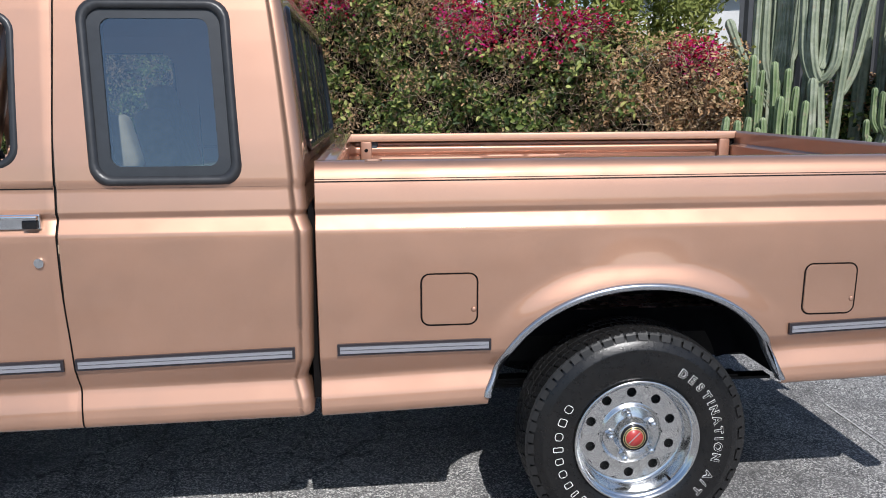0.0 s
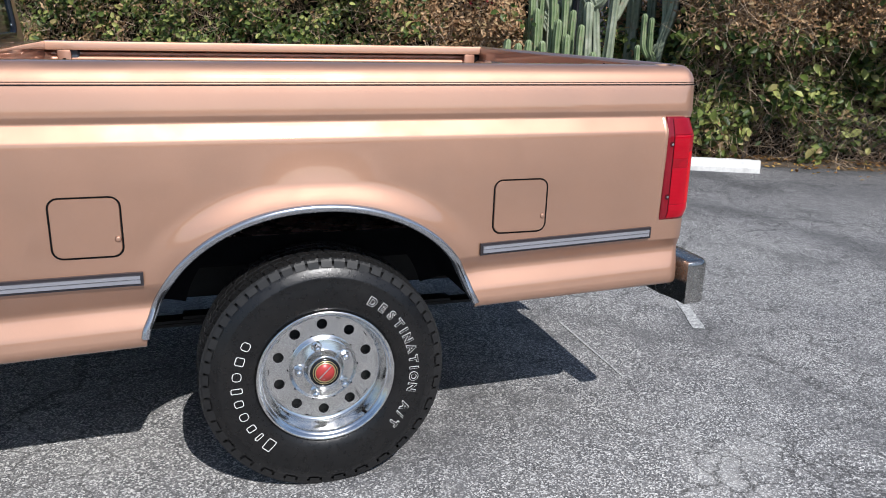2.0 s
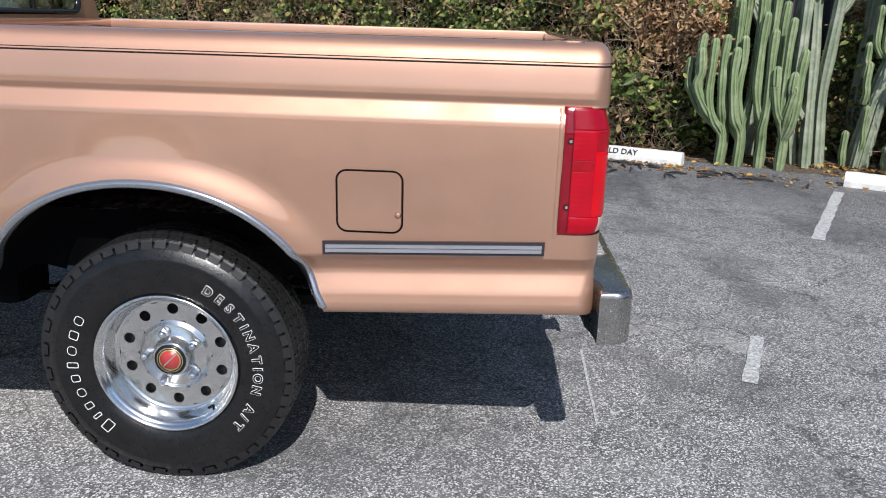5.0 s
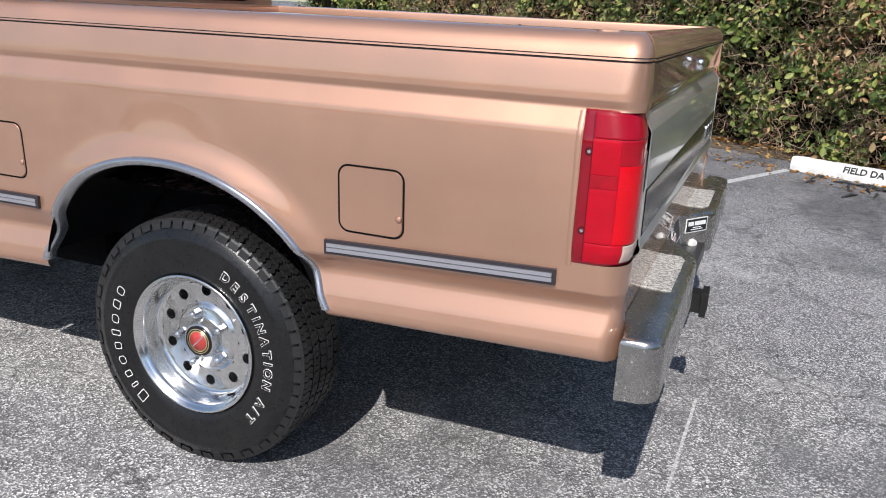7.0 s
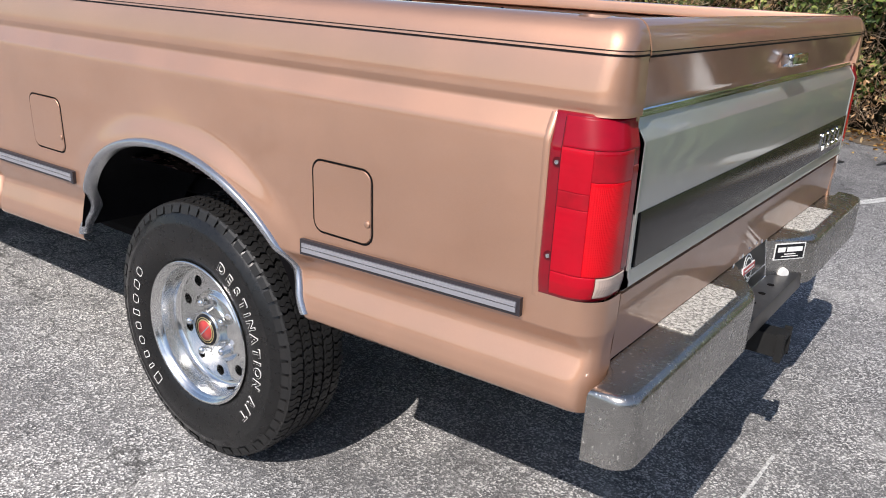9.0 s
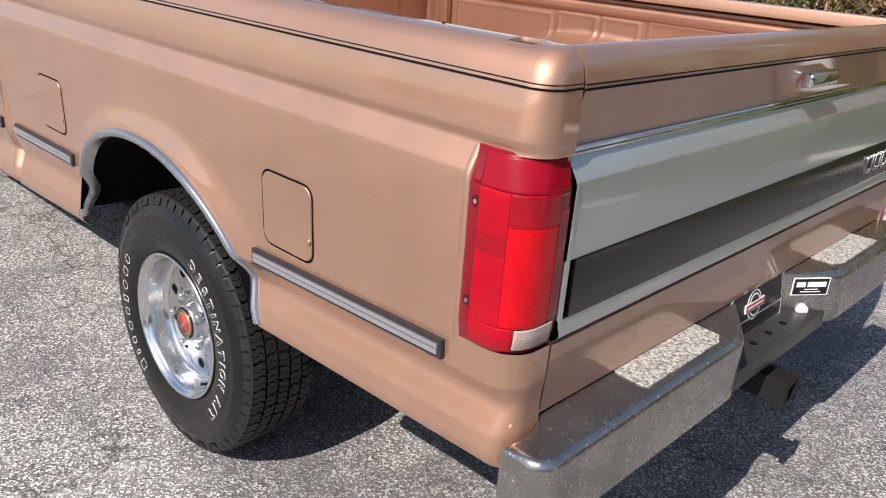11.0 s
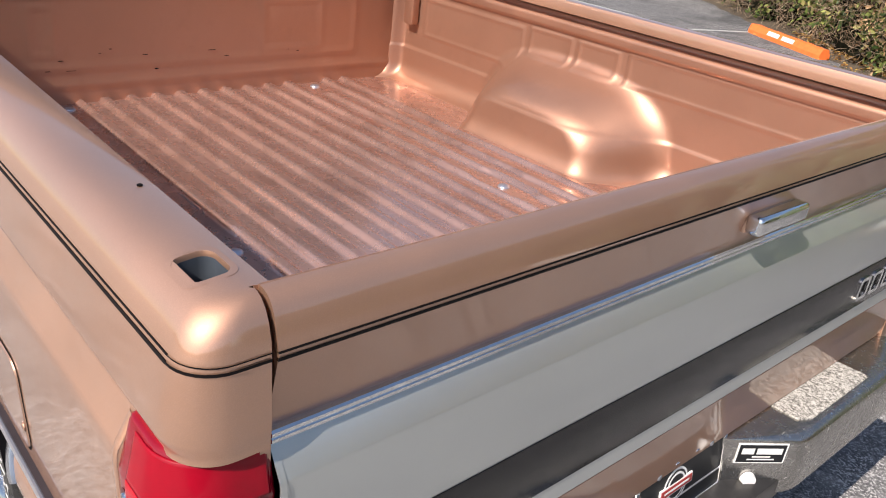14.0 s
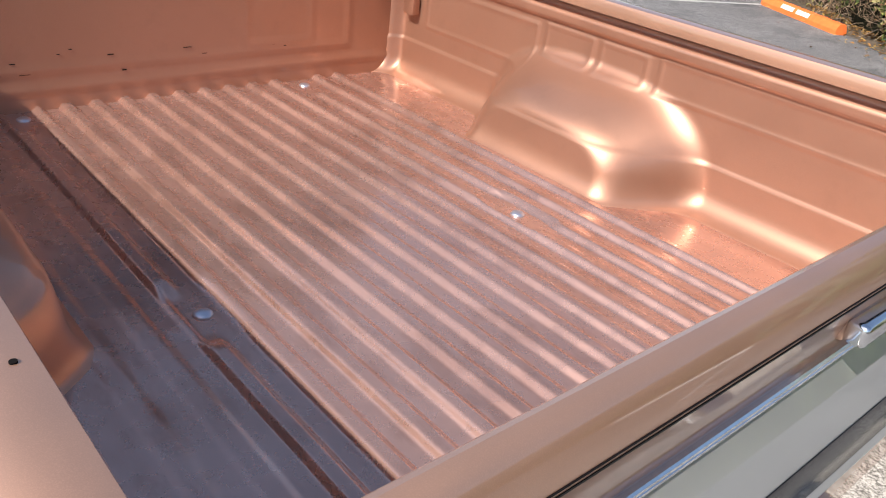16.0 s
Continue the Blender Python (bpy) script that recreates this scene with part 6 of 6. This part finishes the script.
def litter():
    rng = np.random.default_rng(7)
    c, nr, sz = [], [], []
    for k in range(3600):
        s = rng.uniform(0, 15.5)
        p, back = hedge_at(s)
        d = rng.exponential(0.16) - 0.25
        v = p - back * d
        c.append((v.x, v.y, 0.010 + rng.uniform(0, 0.02) + (0.03 if d < 0 else 0)))
        nr.append((0, 0, 2.2))
        sz.append(rng.uniform(0.015, 0.045))
    for k in range(260):
        p = Vector((2.3, 6.2, 0)) + ROW_U * rng.normal(0.3, 0.9) - ROW_N * abs(rng.normal(0.12, 0.22))
        c.append((p.x, p.y, 0.012))
        nr.append((0, 0, 2.5))
        sz.append(rng.uniform(0.02, 0.045))
    leaf_cloud("fallen_leaves", LITTER, c, nr, sz, "brown and yellow fallen leaves on the asphalt", "leaves", seed=9)
    for k in range(30):
        p = Vector((2.75, 5.75, 0)) + ROW_U * rng.normal(0, 0.75) - ROW_N * abs(rng.normal(0.0, 0.22))
        a = rng.uniform(0, math.pi)
        L = rng.uniform(0.05, 0.11)
        v, f = tube([(p.x - L * math.cos(a), p.y - L * math.sin(a), 0.010), (p.x, p.y + 0.01, 0.022), (p.x + L * math.cos(a), p.y + L * math.sin(a), 0.010)], [0.006, 0.013, 0.005], 6)
        tagged(put("seed_pod", v, f, STENCIL), "dark fallen seed pod on the asphalt", "seed pod", "fallen pods")


litter()


def fence():
    f = root("chain_link_fence", "rusty chain-link fence overgrown by the hedge", "fence")
    verts, faces = [], []
    s0, s1, h, pitch = 0.0, GAP0 + 0.1, 0.62, 0.062
    k = 0
    n = int((s1 - s0) / pitch)
    segs = 9
    for lean in (1, -1):
        for i in range(-segs, n + segs):
            pts = []
            for j in range(segs + 1):
                s = s0 + i * pitch + lean * j * pitch
                if s0 <= s <= s1:
                    p, back = hedge_at(s)
                    v = p + back * (0.03 + 0.006 * (j % 2) * lean)
                    pts.append((v.x, v.y, 0.03 + j * pitch))
            for a, b in zip(pts, pts[1:]):
                tv, tf = tube([a, b], 0.0022, 3)
                base = len(verts)
                verts += tv
                faces += [tuple(base + q for q in fc) for fc in tf]
    tagged(put("wire_mesh", verts, faces, WIRE, f, "diamond wire mesh", smooth=False), kind="stuff")
    for s in (0.6, 2.6, 4.4):
        p, back = hedge_at(s)
        bm = bmesh.new()
        q = p + back * 0.1
        add_cyl(bm, (q.x, q.y, 0), (q.x, q.y, 0.72), 0.024, segs=12)
        part("fence_post", bm, WIRE, f, smooth=True, sharp=40)


fence()


# ---- cacti ----
def cactus_stem(points, radius, ribs=6):
    """A ribbed column along a bent line, with a domed tip."""
    pts = [Vector(p) for p in points]
    fine = []
    for i in range(len(pts) - 1):
        p0, p1, p2, p3 = pts[max(i - 1, 0)], pts[i], pts[i + 1], pts[min(i + 2, len(pts) - 1)]
        for k in range(5):
            t = k / 5
            fine.append(0.5 * ((2 * p1) + (p2 - p0) * t + (2 * p0 - 5 * p1 + 4 * p2 - p3) * t * t + (3 * p1 - p0 - 3 * p2 + p3) * t ** 3))
    fine.append(pts[-1])
    d = (fine[-1] - fine[-2]).normalized()
    tip = fine[-1]
    rad = [radius * (0.88 + 0.12 * math.sin(i * 0.9) * 0.6 + 0.06) for i in range(len(fine))]
    for f, r in ((0.35, 0.93), (0.65, 0.74), (0.88, 0.45), (0.97, 0.2)):
        fine.append(tip + d * radius * f * 1.2)
        rad.append(radius * r)
    seg = ribs * 4
    verts, faces = [], []
    up = None
    for i, p in enumerate(fine):
        t = (fine[min(i + 1, len(fine) - 1)] - fine[max(i - 1, 0)]).normalized()
        if up is None:
            up = t.orthogonal().normalized()
        up = (up - t * up.dot(t)).normalized()
        sd = t.cross(up)
        for k in range(seg):
            a = 2 * math.pi * k / seg
            r = rad[i] * (0.54 + 0.48 * (0.5 + 0.5 * math.cos(ribs * a)) ** 1.3)
            verts.append(p + (up * math.cos(a) + sd * math.sin(a)) * r)
    for i in range(len(fine) - 1):
        for k in range(seg):
            faces.append((i * seg + k, i * seg + (k + 1) % seg, (i + 1) * seg + (k + 1) % seg, (i + 1) * seg + k))
    faces.append(tuple(range((len(fine) - 1) * seg, len(fine) * seg)))
    return verts, faces


def row_place(k, n, z=0.0):
    v = ROW_U * k + ROW_N * n
    return Vector((v.x, v.y, z))


def cactus(name, base, stems, label):
    c = root(name, label, "cactus", "columnar cacti in the hedge gap", base)
    for pts, r in stems:
        v, f = cactus_stem(pts, r)
        put("stem", v, f, OLDCACTUS if r >= 0.052 else CACTUS, c)
    return c


def cacti():
    rnd = random.Random(21)

    def bent(k0, *way):
        """Points (along, back, up) from the clump's foot, turned to the world."""
        return [tuple(ROW_U * (k - k0) + ROW_N * n + Vector((0, 0, z))) for k, n, z in way]

    # the tall branching cactus, its candelabra and its thin neighbours
    foot = 0.80
    trunk = [((0.82, 0, 0), (0.78, 0, 0.6), (0.74, 0.02, 1.2), (0.70, 0.02, 1.74), (0.71, 0.02, 2.3), (0.72, 0.02, 3.3)), ((0.93, 0.08, 0), (0.87, 0.06, 0.7), (0.89, 0.03, 1.2), (0.93, 0.0, 1.9), (0.97, 0.0, 2.3), (1.08, 0, 2.9)),
             ((0.70, 0.1, 0), (0.60, 0.1, 0.7), (0.57, 0.1, 1.3), (0.60, 0.1, 1.8))]
    arms = [((0.70, 0, 1.62), (0.60, -0.02, 1.72), (0.53, -0.02, 2.0), (0.51, -0.02, 2.4), (0.50, 0, 3.1)), ((0.70, 0, 1.66), (0.64, -0.06, 1.80), (0.60, -0.08, 2.15), (0.60, -0.06, 3.0)),
            ((0.71, 0, 1.66), (0.80, -0.05, 1.74), (0.86, -0.06, 2.0), (0.86, -0.04, 3.0)), ((0.71, 0, 1.78), (0.76, 0.03, 1.95), (0.80, 0.05, 2.3), (0.80, 0.05, 3.2)),
            ((0.90, 0.05, 1.50), (0.98, 0.08, 1.62), (1.06, 0.1, 1.9), (1.15, 0.1, 2.5)), ((0.72, -0.03, 0.5), (0.66, -0.08, 0.65), (0.65, -0.08, 1.1), (0.64, -0.07, 1.62))]
    c = cactus("tall_cactus", row_place(foot, 7.2), [(bent(foot, *w), 0.062) for w in trunk] + [(bent(foot, *w), rnd.uniform(0.052, 0.060)) for w in arms], "tall branching grey-green columnar cactus")
    # the dark old clump behind the young stems
    foot = 0.22
    arms = [((0.20, 0, 0), (0.21, 0, 0.8), (0.20, 0, 1.5), (0.22, 0, 2.1), (0.21, 0, 3.2))]
    for k1, z0, z1 in ((-0.12, 1.65, 2.3), (0.04, 1.5, 2.9), (0.12, 1.75, 3.1), (0.32, 1.55, 2.9), (0.40, 1.3, 2.6), (0.45, 1.8, 3.2), (0.28, 1.9, 3.3)):
        arms.append(((0.21, 0, z0 - 0.15), (0.21 + (k1 - 0.21) * 0.55, -0.04, z0), (k1, -0.06, z0 + 0.3), (k1 - (0.14 if k1 < 0 else 0), -0.06, z1)))
    cactus("old_cactus_clump", row_place(foot, 7.55), [(bent(foot, *w), 0.058 + 0.012 * (i == 0)) for i, w in enumerate(arms)], "shaded old columnar cactus clump with upswept arms")
    # broad pale columns at the back
    foot = 1.16
    cactus("pale_cactus", row_place(foot, 7.95), [(bent(foot, (1.14, 0, 0), (1.15, 0, 1.2), (1.17, 0, 2.0), (1.19, 0, 3.2)), 0.085), (bent(foot, (1.30, 0, 0), (1.36, 0, 1.3), (1.37, 0, 2.2), (1.40, 0, 3.0)), 0.060)], "broad pale columnar cactus")
    # the young green stems in front
    foot = 0.30
    stems = []
    for k, z, n in ((0.03, 1.94, 0.0), (0.09, 1.61, -0.08), (0.13, 1.78, 0.08), (0.25, 1.86, 0.02), (0.39, 1.79, 0.04), (0.33, 1.49, -0.10), (0.43, 1.34, -0.12), (0.58, 1.45, -0.12), (0.17, 1.27, -0.14), (0.05, 1.10, -0.12),
                    (-0.20, 1.28, -0.24), (-0.19, 1.14, -0.28), (-0.08, 1.24, -0.26), (0.03, 1.28, -0.26), (-0.33, 1.05, -0.12), (0.12, 1.16, -0.2), (0.48, 1.60, 0.05), (0.30, 1.66, 0.1), (0.72, 1.16, -0.14), (-0.02, 1.50, 0.10), (0.66, 0.95, -0.16), (0.50, 1.0, -0.16)):
        a = min((0.05, 0.22, 0.42, 0.62), key=lambda q: abs(q - k - 0.06))
        low = rnd.uniform(0.28, 0.48)
        stems.append((bent(foot, (a, n * 0.4, 0), (a, n * 0.5, low * 0.8), (a * 0.4 + k * 0.6, n * 0.9, low + 0.10), (k + rnd.uniform(-0.02, 0.02), n, low + 0.32), (k + rnd.uniform(-0.015, 0.015), n, z * 0.8), (k, n, z - 0.05)), rnd.uniform(0.040, 0.049)))
    cactus("young_cactus_clump", row_place(foot, 7.02), stems, "dense clump of upright young green cacti")
    # the leaning old cactus
    foot = 1.30
    lean = [((1.31, 0, 0), (1.36, 0, 0.5), (1.44, 0, 1.15), (1.53, 0, 1.5), (1.58, 0, 1.8), (1.62, 0, 2.7)), ((1.20, 0.05, 0.0), (1.26, 0.04, 0.5), (1.36, 0.02, 1.0), (1.42, 0, 1.2)), ((1.25, -0.03, 0), (1.31, -0.03, 0.6), (1.40, -0.02, 1.05)),
            ((1.48, 0.03, 1.35), (1.50, 0.06, 1.55), (1.47, 0.06, 2.0), (1.46, 0.06, 2.7))]
    stems = [(bent(foot, *w), q) for w, q in zip(lean, (0.060, 0.055, 0.052, 0.054))]
    for k, z0, z1 in ((1.26, 1.14, 1.54), (1.34, 1.10, 1.50), (1.24, 0.70, 1.02), (1.28, 0.25, 0.62), (1.50, 0.0, 0.26), (1.13, 0.0, 0.36), (1.21, 0.95, 1.20)):
        stems.append((bent(foot, (k + (0.07 if z0 > 1 else 0), -0.04, z0 - 0.03), (k + 0.01, -0.07, z0 + 0.08), (k, -0.07, (z0 + z1) / 2), (k, -0.07, z1)), rnd.uniform(0.032, 0.040)))
    cactus("leaning_cactus", row_place(foot, 7.4), stems, "leaning old columnar cactus with short green side stems")


cacti()


# ---- beyond the hedge ----
def unseen_walls():
    """Unseen plain walls, added behind the camera to close the lot and darken reflections."""
    for name, lo, hi in (("unseen_wall_east", (13.0, -24.0, 0), (13.3, 1.0, 3.4)), ("unseen_wall_south", (-26.0, -24.3, 0), (13.3, -24.0, 2.2))):
        bm = bmesh.new()
        add_box(bm, lo, hi, 0.02)
        tagged(part(name, bm, UNSEENWALL), "unseen dull grey-brown wall added to shape reflections", "wall", kind="structure")


unseen_walls()


def far_things():
    c, nr, sz = [], [], []
    rng = np.random.default_rng(31)
    for k in range(70000):
        x = rng.uniform(-1.6, 3.75)
        y = 9.4 - 0.5 * (x - 1.0) + rng.normal(0, 0.35)
        z = rng.uniform(0.6, 4.2)
        if math.sin(x * 9 + z * 1.5) + 0.6 * math.sin(z * 5 - x * 14) < -0.6:
            continue
        c.append((x, y, z))
        nr.append((0, -0.6, -0.2))
        sz.append(rng.uniform(0.025, 0.055))
    t = root("weeping_shrub", "pale yellow-green weeping shrub behind the hedge", "shrub")
    leaf_cloud("leaves", PALELEAF, c, nr, sz, seed=5, parent=t, long=2.6)
    bm = bmesh.new()
    for x in (0.2, 1.4, 2.6):
        add_cyl(bm, (x, 9.5 - 0.5 * (x - 1), 0), (x + 0.15, 9.5 - 0.5 * (x - 1), 3.2), 0.05, 0.02, 8)
    part("stems", bm, TWIG, t)
    # white building
    ang = math.atan2(ROW_U.y, ROW_U.x)
    b = root("white_building", "white stucco building with a dark window", "building", at=row_place(-0.2, 13.0))
    b.rotation_euler = (0, 0, ang)
    bm = bmesh.new()
    add_box(bm, (-2.2, 0, 0), (3.4, 4, 3.3), 0.01)
    part("wall", bm, WALLWHITE, b)
    bm = bmesh.new()
    add_box(bm, (-2.4, -0.25, 3.3), (3.6, 4.2, 3.45), 0.01)
    part("roof", bm, WALLWHITE, b)
    bm = bmesh.new()
    add_box(bm, (0.55, -0.02, 2.72), (1.25, 0.05, 3.25), 0)
    w = part("window", bm, GAP, b, "dark window in white frame")
    for lo, hi in (((0.48, -0.05, 2.65), (1.32, 0.0, 2.72)), ((0.48, -0.05, 2.72), (0.55, 0.0, 3.25)), ((1.25, -0.05, 2.72), (1.32, 0.0, 3.25))):
        bm = bmesh.new()
        add_box(bm, lo, hi, 0.004)
        part("window_frame", bm, WHITE, w)
    # grey corrugated wall
    verts = []
    m = 90
    for i in range(m + 1):
        p = row_place(-0.25 + 0.056 * i, 9.0 + 0.018 * (1 if i % 2 else -1))
        verts += [(p.x, p.y, 0), (p.x, p.y, 3.3)]
    sh = root("metal_shed", "grey corrugated metal shed wall", "shed")
    put("corrugated_wall", verts, grid_faces(m + 1, 2), GREYMETAL, sh, smooth=False)
    a, b2 = row_place(-0.25, 9.03), row_place(-0.25, 11.0)
    c2, d2 = row_place(4.8, 11.0), row_place(4.8, 9.03)
    put("shed_roof", [(a.x, a.y, 3.3), (b2.x, b2.y, 3.3), (c2.x, c2.y, 3.3), (d2.x, d2.y, 3.3)], [(0, 1, 2, 3)], GREYMETAL, sh, smooth=False)
    put("shed_side", [(a.x, a.y, 0), (b2.x, b2.y, 0), (b2.x, b2.y, 3.3), (a.x, a.y, 3.3)], [(0, 1, 2, 3)], GREYMETAL, sh, smooth=False)


far_things()
